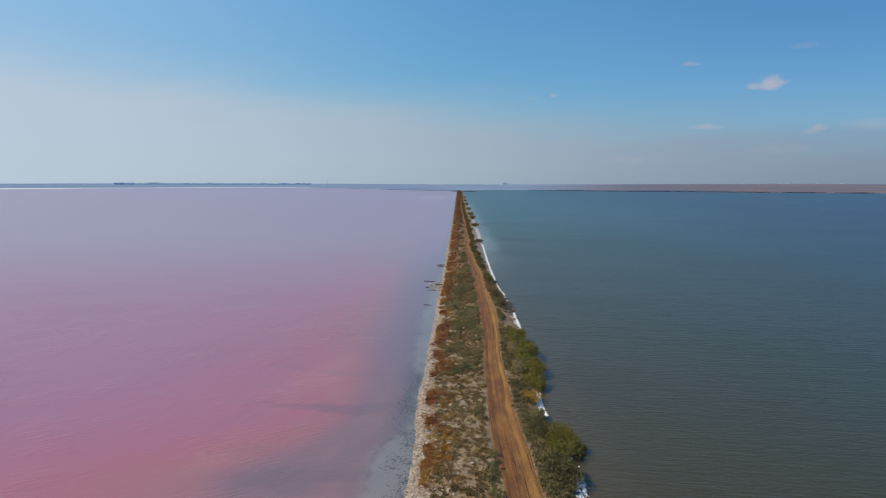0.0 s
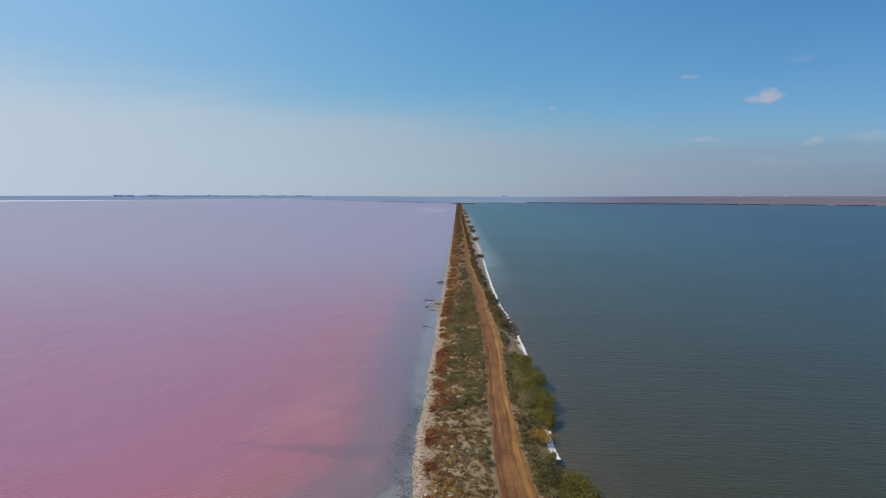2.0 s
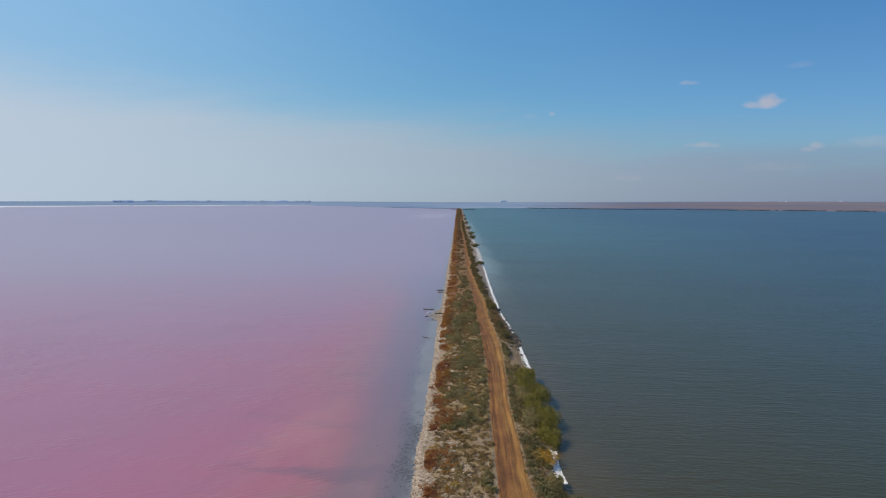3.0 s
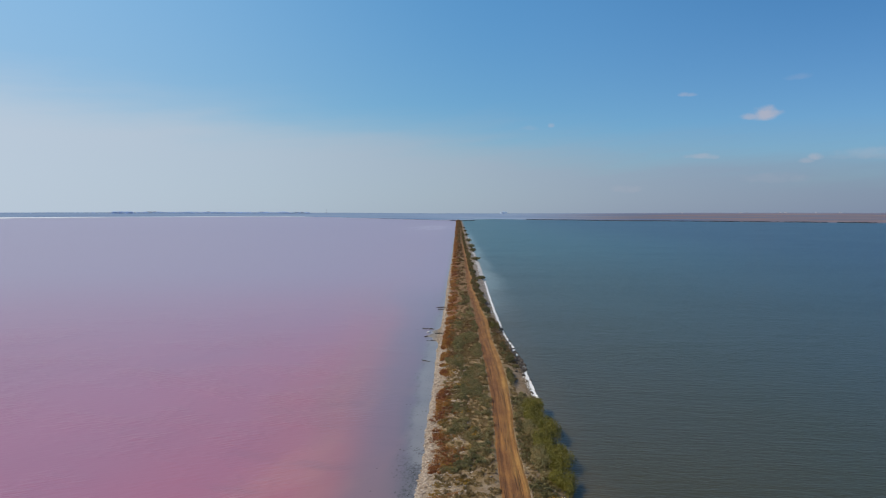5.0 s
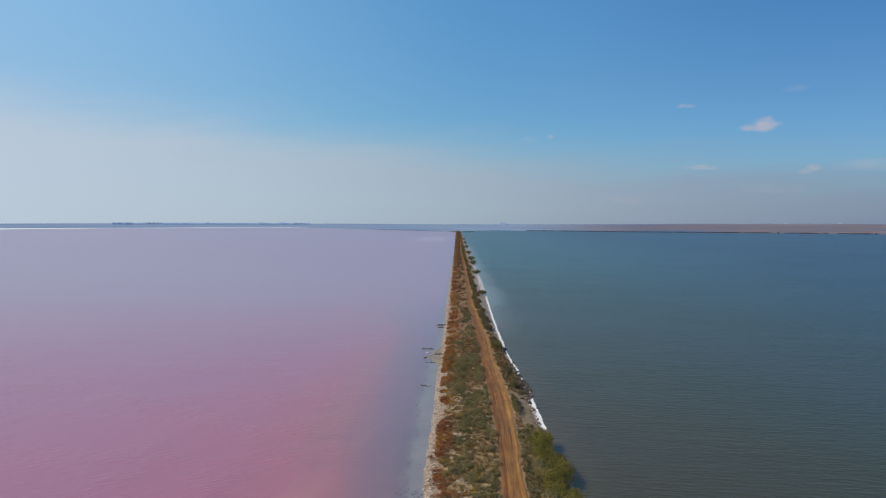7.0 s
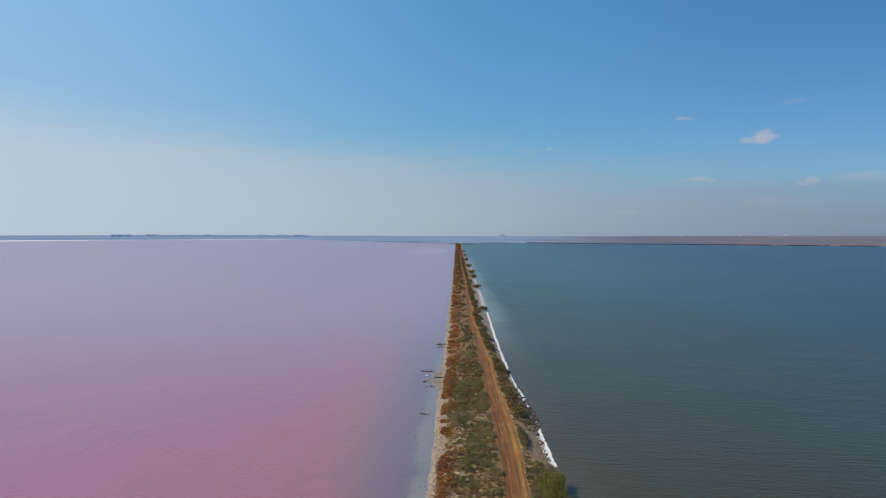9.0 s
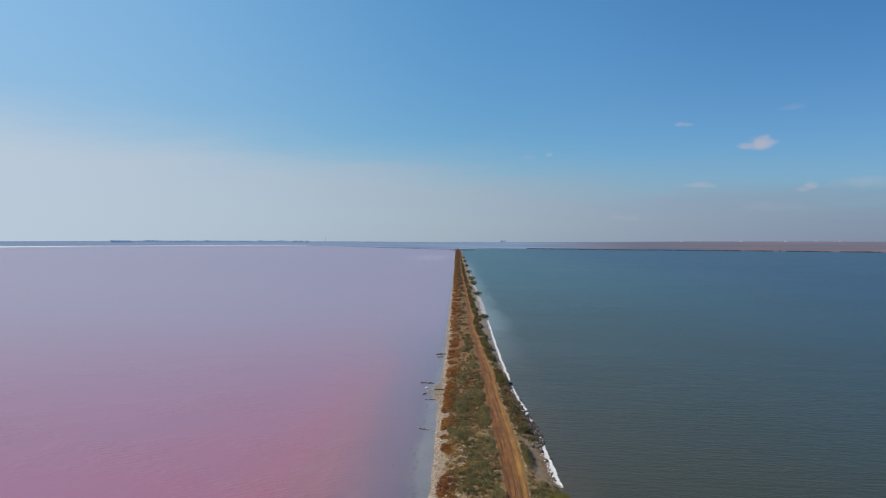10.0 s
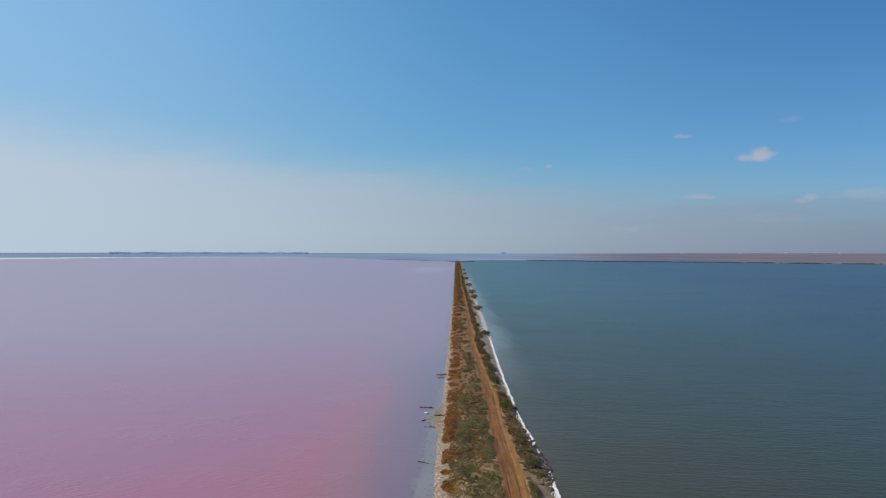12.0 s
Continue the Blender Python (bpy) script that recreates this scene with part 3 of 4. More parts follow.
def stems(rnd, tips, thick, spread=0.25):
    m = Mass()
    for c in tips:
        base = Vector((c.x * spread + rnd.gauss(0, 0.03), c.y * spread + rnd.gauss(0, 0.03), -0.05))
        midp = base.lerp(c, 0.5) + Vector((rnd.gauss(0, 0.08), rnd.gauss(0, 0.08), 0.05)) * c.length
        tube(m, [base, midp, c], [thick, thick * 0.65, thick * 0.2])
    return m


def shrub(name, label, category, group, rnd, rx, ry, h, lobes, leaves, size, mat, thick, up=0.5):
    """A woody shrub: an empty at its foot, stems and foliage."""
    top = new(name)
    tagged(top, label, category, group)
    f, tips = clump(rnd, rx, ry, h, lobes, leaves, size, up)
    part("stems", mesh_of("stems", *(lambda s: (s.v, s.f))(stems(rnd, tips, thick)), TWIG), top, "thin brown woody stems")
    part("foliage", mesh_of("foliage", f.v, f.f, mat), top)
    return top


def stone_piece(rnd, flat=0.65, rounds=1):
    """A weathered stone: a knocked-about ball, about half a metre in radius units of one."""
    bm = bmesh.new()
    bmesh.ops.create_icosphere(bm, subdivisions=rounds, radius=1.0)
    o = Vector((rnd.random() * 50, rnd.random() * 50, rnd.random() * 50))
    for v in bm.verts:
        v.co *= 1 + 0.45 * noise.noise(v.co * 0.9 + o) + 0.15 * rnd.uniform(-1, 1)
        v.co.z *= flat
        v.co.x *= 1.15
    m = Mass()
    m.add([tuple(v.co) for v in bm.verts], [[v.index for v in f.verts] for f in bm.faces])
    bm.free()
    return m


# ---- setting ----
SHORE_AZ = (-180, -120, -80, -50, -37, -29, -21, -14, -9, -6, -2, 0, 3, 7, 13, 19, 26, 34, 50, 80, 120, 180)
SHORE_R = (2400, 2300, 2300, 2700, 2900, 2880, 2870, 2700, 2200, 1935, 1680, 1720, 1900, 1760, 1640, 1600, 1570, 1560, 1700, 2000, 2300, 2400)


def shore(a):
    return float(np.interp(a, SHORE_AZ, SHORE_R)) * (1 + 0.012 * noise.noise((a * 0.35, 2, 1)) + 0.006 * noise.noise((a * 1.7, 5, 1)))


def land_height(a, r):
    past = r - shore(a)
    if past < 0:
        return max(-1.2, 0.03 * past)
    rise = 1.1 * (1 - math.exp(-past / 120))
    roll = noise.noise((a * 0.09, r * 0.0007, 4)) + 0.5 * noise.noise((a * 0.4, r * 0.002, 8))
    side = float(np.interp(a, (-60, -40, -25, -12, -2, 8, 20, 35, 60), (14, 18, 18, 8, 1.5, 2, 9, 11, 9)))
    return rise + (side + 2.0 * roll) * (min(1.0, past / 2600.0)) ** 1.5


def build_ground():
    rings = [0, 300, 800, 1200] + [1400 + 25 * k for k in range(70)] + [3200 + 100 * k for k in range(18)]
    n = 480
    verts, faces = [(0, 0, -1.2)], []
    for r in rings[1:]:
        for k in range(n):
            a = -180 + 360 * k / n
            verts.append((r * math.sin(radians(a)), r * math.cos(radians(a)), land_height(a, r)))
    for k in range(n):
        faces.append((0, 1 + (k + 1) % n, 1 + k))
    for j in range(len(rings) - 2):
        for k in range(n):
            i, l = 1 + j * n, (k + 1) % n
            faces.append((i + k, i + l, i + n + l, i + n + k))
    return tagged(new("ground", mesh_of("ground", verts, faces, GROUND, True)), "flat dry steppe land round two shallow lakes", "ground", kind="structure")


def lake(name, label, mat, side):
    """One sheet of water from the dyke out under the far shore."""
    verts, faces, ys = [], [], [-3350, -2600, -1700, -800, 0, 800, 1700, 2600, 3350]
    for y in ys:
        reach = math.sqrt(3400.0 ** 2 - y * y)
        verts += [(2.4, y, 0), (side * reach, y, 0)]
    for j in range(len(ys) - 1):
        f = (2 * j, 2 * j + 1, 2 * j + 3, 2 * j + 2)
        faces.append(f if side > 0 else f[::-1])
    return tagged(new(name, mesh_of(name, verts, faces, mat)), label, "water", kind="structure")


ALONG = steps(-140.0, 1570.0, 0.55, 1.02)
build_ground()
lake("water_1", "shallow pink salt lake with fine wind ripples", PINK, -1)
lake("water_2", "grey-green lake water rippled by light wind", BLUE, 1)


def bed(x, y):
    """The bank, cut down a little under the track."""
    return bank_height(x, y) - (0.13 if abs(x - road_mid(y)) < road_half(y) * 0.84 else 0.0)


tagged(new("causeway", grid("causeway", lambda y: (left_edge(y) - 2.6, right_edge(y) + 1.9), ALONG, bed, BANK, 52)),
       "narrow earth causeway with pebbly edges between two lakes", "causeway", kind="structure")


def rut(x, y):
    q = (x - road_mid(y)) / road_half(y)
    z = bank_height(x, y) + 0.05 * (1 - q * q)
    for c in (-0.5, 0.42):
        z -= 0.07 * math.exp(-((q - c - 0.06 * wobble(y, 6, 11)) / 0.13) ** 2)
    z += 0.035 * noise.noise((q * 3.5, y * 0.35, 2)) + 0.015 * noise.noise((x * 5, y * 2, 7))
    return z + 0.02 if abs(q) < 0.97 else z - 0.05


tagged(new("road", grid("road", lambda y: (road_mid(y) - road_half(y) * (1 + 0.04 * wobble(y, 3.1, 8)), road_mid(y) + road_half(y) * (1 + 0.04 * wobble(y, 3.7, 9))), ALONG, rut, ROAD, 22)),
       "ochre dirt track with wheel ruts along the causeway", "road", kind="structure")


# ---- shore stones and salt ----
def scatter_stones():
    rnd = random.Random(5)
    kinds = [stone_piece(rnd) for k in range(7)]
    m = Mass()
    for k in range(14000):
        y = 38 + 250 * rnd.random() ** 1.5
        e = beach(y)
        x = e + abs(rnd.gauss(0.45, 0.36)) * (1 + 0.9 * noise.noise((y * 0.3, 3, 8))) - 0.1
        s = min(0.2, 0.03 + rnd.expovariate(21)) if y < 72 else min(0.17, 0.03 + rnd.expovariate(25)) * (1 + y / 600)
        m.placed(rnd.choice(kinds), x, y, bank_height(x, y) + s * 0.15, s, rnd.random() * 6.28)
    for k in range(5000):
        y = rnd.uniform(-110, 40)
        x = beach(y) + abs(rnd.gauss(0.45, 0.36)) - 0.1
        s = min(0.17, 0.035 + rnd.expovariate(26))
        m.placed(rnd.choice(kinds), x, y, bank_height(x, y) + s * 0.15, s, rnd.random() * 6.28)
    for k in range(9000):
        y = 38 + 120 * rnd.random() ** 1.3
        x = rnd.uniform(-3.2, 0.8)
        if noise.noise((x * 0.5, y * 0.22, 31)) < 0.06 + 0.06 * (x + 2) - (0.22 + 0.25 * (x < -1.2)) * (y < 74) - 0.1 * (74 <= y < 98) - 0.25 * (98 <= y < 115):
            continue
        s = min(0.14, 0.03 + rnd.expovariate(28))
        m.placed(rnd.choice(kinds), x, y, bank_height(x, y) + s * 0.15, s, rnd.random() * 6.28)
    tagged(new("shore_gravel", mesh_of("shore_gravel", m.v, m.f, STONE)), "pale beige pebbles and cobbles along the pink shore", "gravel", kind="stuff")


def mud_crumbs():
    rnd = random.Random(6)
    kinds = [stone_piece(rnd, 0.5) for k in range(4)]
    m = Mass()
    for k in range(700):
        y = 38 + 170 * rnd.random() ** 1.4
        d = rnd.expovariate(0.8)
        if noise.noise((d * 0.5, y * 0.16, 12)) < 0.12:
            continue
        s = rnd.uniform(0.02, 0.055)
        m.placed(rnd.choice(kinds), left_edge(y) - d, y, -0.01, s * 1.6, rnd.random() * 6.28, 0.6)
    tagged(new("mud_crumbs", mesh_of("mud_crumbs", m.v, m.f, ROCK)), "dark mud and weed crumbs in the pink shallows", "mud", kind="stuff")


ROCKS = [stone_piece(random.Random(40 + k), 0.7, 2) for k in range(6)]
ROCK_MESH = [mesh_of("rock", p.v, p.f, ROCK) for p in ROCKS]


def rocks():
    """Boulders thrown down on the lake side; the nearest are things of their own."""
    rnd = random.Random(7)
    for k in range(285):
        y = (rnd.gauss(119, 4.5) if k < 150 else rnd.uniform(116, 150)) if k < 245 else rnd.uniform(40, 110)
        y = min(150, max(40, y))
        x = right_edge(y) + min(0.35, rnd.gauss(-0.35, 0.5))
        s = rnd.uniform(0.10, 0.30) if k < 245 else rnd.uniform(0.08, 0.2)
        z = max(0.0, bank_height(x, y)) + s * 0.2
        ob = new("rock", rnd.choice(ROCK_MESH))
        ob.matrix_world = pose(x, y, z, rnd.uniform(-20, 20), rnd.uniform(-20, 20), rnd.random() * 360) @ Matrix.Diagonal((s, s, s, 1))
        tagged(ob, "dark salt-stained boulder at the lake edge", "rock", "boulders along the lake shore")


def salt_strip(y0, y1, width, seed, inland=0.0):
    """Thick white salt crust, lumpy, lying along the lake edge."""
    rnd = random.Random(seed)
    ys = [y0 + (y1 - y0) * k / max(2, int((y1 - y0) / 0.35)) for k in range(max(2, int((y1 - y0) / 0.35)) + 1)]
    cols, verts, faces = 7, [], []
    for y in ys:
        end = min(1.0, (y - y0) / 2.0 + 0.1, (y1 - y) / 2.0 + 0.1)
        e = right_edge(y) + 0.35 - inland + (0.22 if y < 113 else 0.4) * noise.noise((y * 0.5, seed, 3)) + 0.06 * noise.noise((y * 2.1, seed, 5))
        w = width * end * (0.8 + 0.75 * noise.noise((y * 0.35, seed, 1)) + 0.4 * noise.noise((y * 1.4, seed, 2)))
        w = max(0.05, w)
        for k in range(cols + 1):
            q = k / cols
            x = e - w * q
            hump = math.sin(math.pi * q) ** 0.6
            z = max(0.0, bank_height(x, y)) + hump * (0.10 + 0.08 * noise.noise((x * 2.5, y * 2.5, seed))) - 0.03
            verts.append((x + 0.13 * noise.noise((x * 2.2, y * 2.2, seed + 5)), y + 0.12 * noise.noise((x * 2.2, y * 2.2, seed + 9)), z))
    w = cols + 1
    for j in range(len(ys) - 1):
        for k in range(cols):
            i = j * w + k
            faces.append((i, i + w, i + w + 1, i + 1))
    tagged(new("salt_crust", mesh_of("salt_crust", verts, faces, SALT if y0 < 230 else OLD_SALT, True)), "lumpy white salt crust on the lake edge" if y0 < 230 else "broad greyish salt crust on the lake edge", "salt crust", "salt crusts along the lake")


def pale_stones():
    rnd = random.Random(9)
    shapes = [mesh_of("pale_stone", q.v, q.f, STONE) for q in (stone_piece(rnd, 0.6, 2) for k in range(4))]
    for k in range(46):
        y = 42 + 90 * rnd.random()
        x = rnd.uniform(beach(y) + 0.3, road_mid(y) - road_half(y) - 0.1)
        s = rnd.uniform(0.08, 0.16)
        ob = new("pale_stone", rnd.choice(shapes))
        ob.matrix_world = pose(x, y, bank_height(x, y) + s * 0.2, rnd.uniform(-15, 15), rnd.uniform(-15, 15), rnd.random() * 360) @ Matrix.Diagonal((s, s, s, 1))
        tagged(ob, "pale loose stone lying on the causeway", "stone", "loose stones on the causeway")


def rubble():
    """Brown stones on the lake-side slope and along the edge of the track."""
    rnd = random.Random(15)
    kinds = [stone_piece(rnd, 0.65) for k in range(5)]
    m = Mass()
    for k in range(3400):
        if k < 2500:
            y = rnd.uniform(110 if k > 400 else 97, 155)
            x = right_edge(y) - 0.3 - abs(rnd.gauss(0.5, 0.6))
        else:
            y = 41 + 60 * rnd.random() ** 1.4
            x = road_mid(y) + road_half(y) + abs(rnd.gauss(0.12, 0.22))
        s = min(0.16, 0.03 + rnd.expovariate(28))
        m.placed(rnd.choice(kinds), x, y, bank_height(x, y) + s * 0.15, s, rnd.random() * 6.28)
    tagged(new("bank_rubble", mesh_of("bank_rubble", m.v, m.f, RUBBLE)), "brown rubble on the lake bank and track edge", "rubble", kind="stuff")


def salt_lumps():
    """Loose lumps and crumbs of salt along the crusts."""
    rnd = random.Random(13)
    kinds = [stone_piece(rnd, 0.6) for k in range(5)]
    m = Mass()
    for k in range(3200):
        y = rnd.choice((rnd.uniform(41, 51), rnd.uniform(62, 69), rnd.uniform(99, 142), rnd.uniform(99, 142), rnd.uniform(140, 240)))
        x = right_edge(y) + 0.25 - abs(rnd.gauss(0, 0.45)) + 0.1 * rnd.random()
        s = rnd.uniform(0.03, 0.11)
        m.placed(rnd.choice(kinds), x, y, max(0.0, bank_height(x, y)) + s * 0.3, s, rnd.random() * 6.28)
    tagged(new("salt_lumps", mesh_of("salt_lumps", m.v, m.f, SALT)), "loose white salt lumps along the lake edge", "salt", kind="stuff")


# ---- plants ----
def rust_limit(y):
    """How sparse the saltwort is along the beach."""
    return 0.02 if y < 73 else -0.16 if y < 99 else 0.2 if y < 114 else -0.24


def low_plants():
    rnd = random.Random(11)
    sage = [shrub("sage_shrub", "low grey-green sage shrub on dry soil", "shrub", "sage shrubs on the causeway", rnd, rnd.uniform(0.4, 0.55), rnd.uniform(0.4, 0.55),
                  rnd.uniform(0.55, 0.8), 7, 260, 0.10, SAGE, 0.012) for k in range(5)]
    rust = [shrub("saltwort", "low rust-red saltwort mat behind the beach", "saltwort", "saltwort along the beach", rnd, rnd.uniform(0.5, 0.75), rnd.uniform(0.55, 0.8),
                  rnd.uniform(0.3, 0.42), 8, 300, 0.085, RUST, 0.008, 0.8) for k in range(4)]
    straw = [shrub("dry_grass_tuft", "dry straw-coloured grass tuft", "grass tuft", "dry grass tufts", rnd, 0.32, 0.32, rnd.uniform(0.3, 0.45), 6, 150, 0.14, STRAW, 0.006, 2.5) for k in range(3)]
    used = set()

    def place(model, x, y, s):
        m = pose(x, y, bank_height(x, y) - 0.02, 0, 0, rnd.random() * 360)
        if model not in used:
            used.add(model)
            model.matrix_world = m
            model.scale = (s, s, s)
        else:
            ob = copy_thing(model, m)
            ob.scale = (s, s, s)

    def rough(x, y, seed, fx=0.45, fy=0.16):
        return noise.noise((x * fx, y * fy, seed))

    # sage between beach and track
    spots = 0
    while spots < 300:
        y = 40 + 95 * rnd.random() ** 1.1
        x = rnd.uniform(-2.6, road_mid(y) - road_half(y) - 0.25)
        lim = -0.25 + 0.38 * (x < -1.2) + (0.34 + 0.3 * (x < 1.3) if y < 72 else 0.04)
        if rough(x, y, 20) < lim:
            continue
        place(rnd.choice(sage), x, y, rnd.uniform(0.55, 1.15))
        spots += 1
    spots = 0
    mounds = []
    while spots < 120:
        y = 40 + 105 * rnd.random() ** 1.2
        x = beach(y) + 1.1 + abs(rnd.gauss(0.15, 0.7 if y < 78 else 0.45))
        if rough(x, y, 24, 0.25, 0.22) < rust_limit(y) or (rough(x, y, 25, 0.8, 0.5) < -0.15):
            continue
        if any(abs(x - a) < 0.7 and abs(y - b) < 0.9 for a, b in mounds):
            continue
        mounds.append((x, y))
        place(rnd.choice(rust), x, y, rnd.uniform(0.85, 1.6) if y < 100 else rnd.uniform(0.6, 1.25))
        spots += 1
    spots = 0
    while spots < 240:
        y = 40 + 100 * rnd.random() ** 1.2
        if rnd.random() < 0.62:
            x = rnd.uniform(-2.4, road_mid(y) - road_half(y) - 0.1)
        else:
            x = road_mid(y) + road_half(y) + 0.15 + abs(rnd.gauss(0, 0.6))
        place(rnd.choice(straw), x, y, rnd.uniform(0.5, 1.1))
        spots += 1

    # farther along the plants merge into one growth
    def template(n, h, size, up):
        f, tips = clump(rnd, 0.5, 0.5, h, 5, n, size, up)
        return f
    far_sage = [template(90, 0.7, 0.17, 0.5) for k in range(4)]
    far_rust = [template(70, 0.4, 0.16, 0.8) for k in range(3)]
    far_straw = [template(50, 0.4, 0.2, 2.0) for k in range(3)]
    ms, mr, mt, mb = Mass(), Mass(), Mass(), Mass()
    for k in range(6200):
        q = rnd.random()
        y = 42 + 95 * rnd.random() if k < 2400 else 125 + 1420 * q ** 2.6
        s = rnd.uniform(0.6, 1.2) * (1 + max(0.0, y - 130) / 260) if k >= 2400 else rnd.uniform(0.4, 0.95)
        a, b = beach(y) + 1.9, road_mid(y) - road_half(y) - 0.3
        x = rnd.uniform(a, b)
        if rough(x, y, 20) < (0.25 + 0.25 * (x < 1.3) if y < 72 else 0.08 if y < 150 else 0.06) + (0.3 if x < -1.2 else 0.0):
            continue
        (mb if y > 165 and rnd.random() < min(0.85, 0.3 + (y - 165) / 150) else ms).placed(rnd.choice(far_sage), x, y, bank_height(x, y) - 0.03, s, rnd.random() * 6.28, 0.9 if y < 200 else 0.6)
    for k in range(5200):
        y = 42 + 100 * rnd.random() if k < 1500 else 105 + 1440 * rnd.random() ** 2.8
        x = beach(y) + 1.0 + abs(rnd.gauss(0.2, 0.4)) * (1 if y < 150 else 2.4)
        if rough(x, y, 24, 0.25, 0.22) < rust_limit(y) + 0.06:
            continue
        s = rnd.uniform(0.6, 1.2) * (1 + max(0.0, y - 130) / 260) if k >= 1500 else rnd.uniform(0.35, 0.9)
        mr.placed(rnd.choice(far_rust), x, y, bank_height(x, y) - 0.02, s, rnd.random() * 6.28, 0.9 if y < 200 else 0.6)
    for k in range(8800):
        y = 40 + 115 * rnd.random() if k < 5800 else 120 + 1430 * rnd.random() ** 2.6
        s = rnd.uniform(0.35, 0.9) * (1 + max(0.0, y - 130) / 260)
        x = rnd.uniform(beach(y) + 1.8, right_edge(y) - 0.9)
        if abs(x - road_mid(y)) < road_half(y) + 0.25 or (97 < y < 114 and x > 7.0):
            continue
        if y > 150 and x > road_mid(y) + road_half(y) + 1.6:
            continue
        (mt if y < 120 or (y < 190 and rnd.random() < 0.5) else mb).placed(rnd.choice(far_straw), x, y, bank_height(x, y) - 0.02, s, rnd.random() * 6.28, 0.8 if y < 200 else 0.5)
    for k in range(2600):
        y = rnd.uniform(-110, 42)
        x = rnd.uniform(beach(y) + 1.8, right_edge(y) - 0.8)
        if abs(x - road_mid(y)) < road_half(y) + 0.25:
            continue
        grow = mr if x < -2.0 + 0.6 * rnd.random() else ms if rough(x, y, 20) > 0.05 else mt
        grow.placed(rnd.choice(far_rust if grow is mr else far_sage if grow is ms else far_straw), x, y, bank_height(x, y) - 0.03, rnd.uniform(0.4, 0.95), rnd.random() * 6.28, 0.85)
    mo, ma = Mass(), Mass()
    for k in range(3000):       # lake side of the track
        y = 40 + 230 * rnd.random() ** 1.7
        a, b = road_mid(y) + road_half(y) + 0.2, right_edge(y) - 0.7
        x = a + (b - a) * rnd.random()
        if rough(x, y, 50, 0.6, 0.2) < (-0.3 if y < 98 else 0.62 if y < 113 else 0.36 if y < 142 else 0.05) or (y > 150 and x > a + 1.3):
            continue
        s = rnd.uniform(0.4, 1.0)
        (mo if rnd.random() < 0.6 else ms).placed(rnd.choice(far_sage), x, y, bank_height(x, y) - 0.03, s, rnd.random() * 6.28, 0.8)
    for k in range(2400):       # low dark hedge along the far stretch of the track
        y = 146 + 560 * rnd.random() ** 1.8
        x = road_mid(y) + road_half(y) + 0.2 + abs(rnd.gauss(0.3, 0.5))
        if rough(x, y, 71, 0.3, 0.09) < -0.12:
            continue
        s = rnd.uniform(0.5, 1.15) * (1 + (y - 146) / 500)
        (mo if rnd.random() < 0.65 else mb).placed(rnd.choice(far_sage), x, y, bank_height(x, y) - 0.03, s, rnd.random() * 6.28, 0.9)
    for k in range(2600):       # orange and amber patches among the grass
        y = 40 + 115 * rnd.random()
        x = rnd.uniform(beach(y) + 1.3, 1.6)
        if rough(x, y, 60, 0.5, 0.25) < (0.16 if y > 74 else 0.18) + 0.12 * max(0.0, x + 1.5):
            continue
        ma.placed(rnd.choice(far_rust), x, y, bank_height(x, y) - 0.02, rnd.uniform(0.35, 0.85), rnd.random() * 6.28, 0.9)
    tagged(new("olive_growth", mesh_of("olive_growth", mo.v, mo.f, OLIVE)), "dark olive weeds between track and lake", "scrub", kind="stuff")
    tagged(new("amber_growth", mesh_of("amber_growth", ma.v, ma.f, AMBER)), "orange and amber dry weeds on the bank", "scrub", kind="stuff")
    tagged(new("sage_growth", mesh_of("sage_growth", ms.v, ms.f, SAGE)), "grey-green sage scrub running along the causeway", "scrub", kind="stuff")
    tagged(new("saltwort_growth", mesh_of("saltwort_growth", mr.v, mr.f, RUST)), "rust-red saltwort edging the pink beach", "saltwort", kind="stuff")
    tagged(new("russet_growth", mesh_of("russet_growth", mb.v, mb.f, RUSSET)), "brown withered weeds along the far causeway", "scrub", kind="stuff")
    tagged(new("dry_grass", mesh_of("dry_grass", mt.v, mt.f, STRAW)), "dry straw grass on the causeway", "grass", kind="stuff")


def lake_shrub(x, y, rx, ry, h, mat, label, seed, dense=1.0):
    rnd = random.Random(seed)
    far = y > 200
    n = int(1400 * max(2.0, rx * ry * h) * dense) if not far else 600
    ob = shrub("lake_shrub", label, "shrub", "shrubs along the lake shore", rnd, rx, ry, h, max(9, int(7 * rx * ry)), min(n, 11000), 0.12 if not far else 0.5, mat, 0.03)
    ob.matrix_world = pose(x, y, max(0.0, bank_height(x, y)) - 0.05)


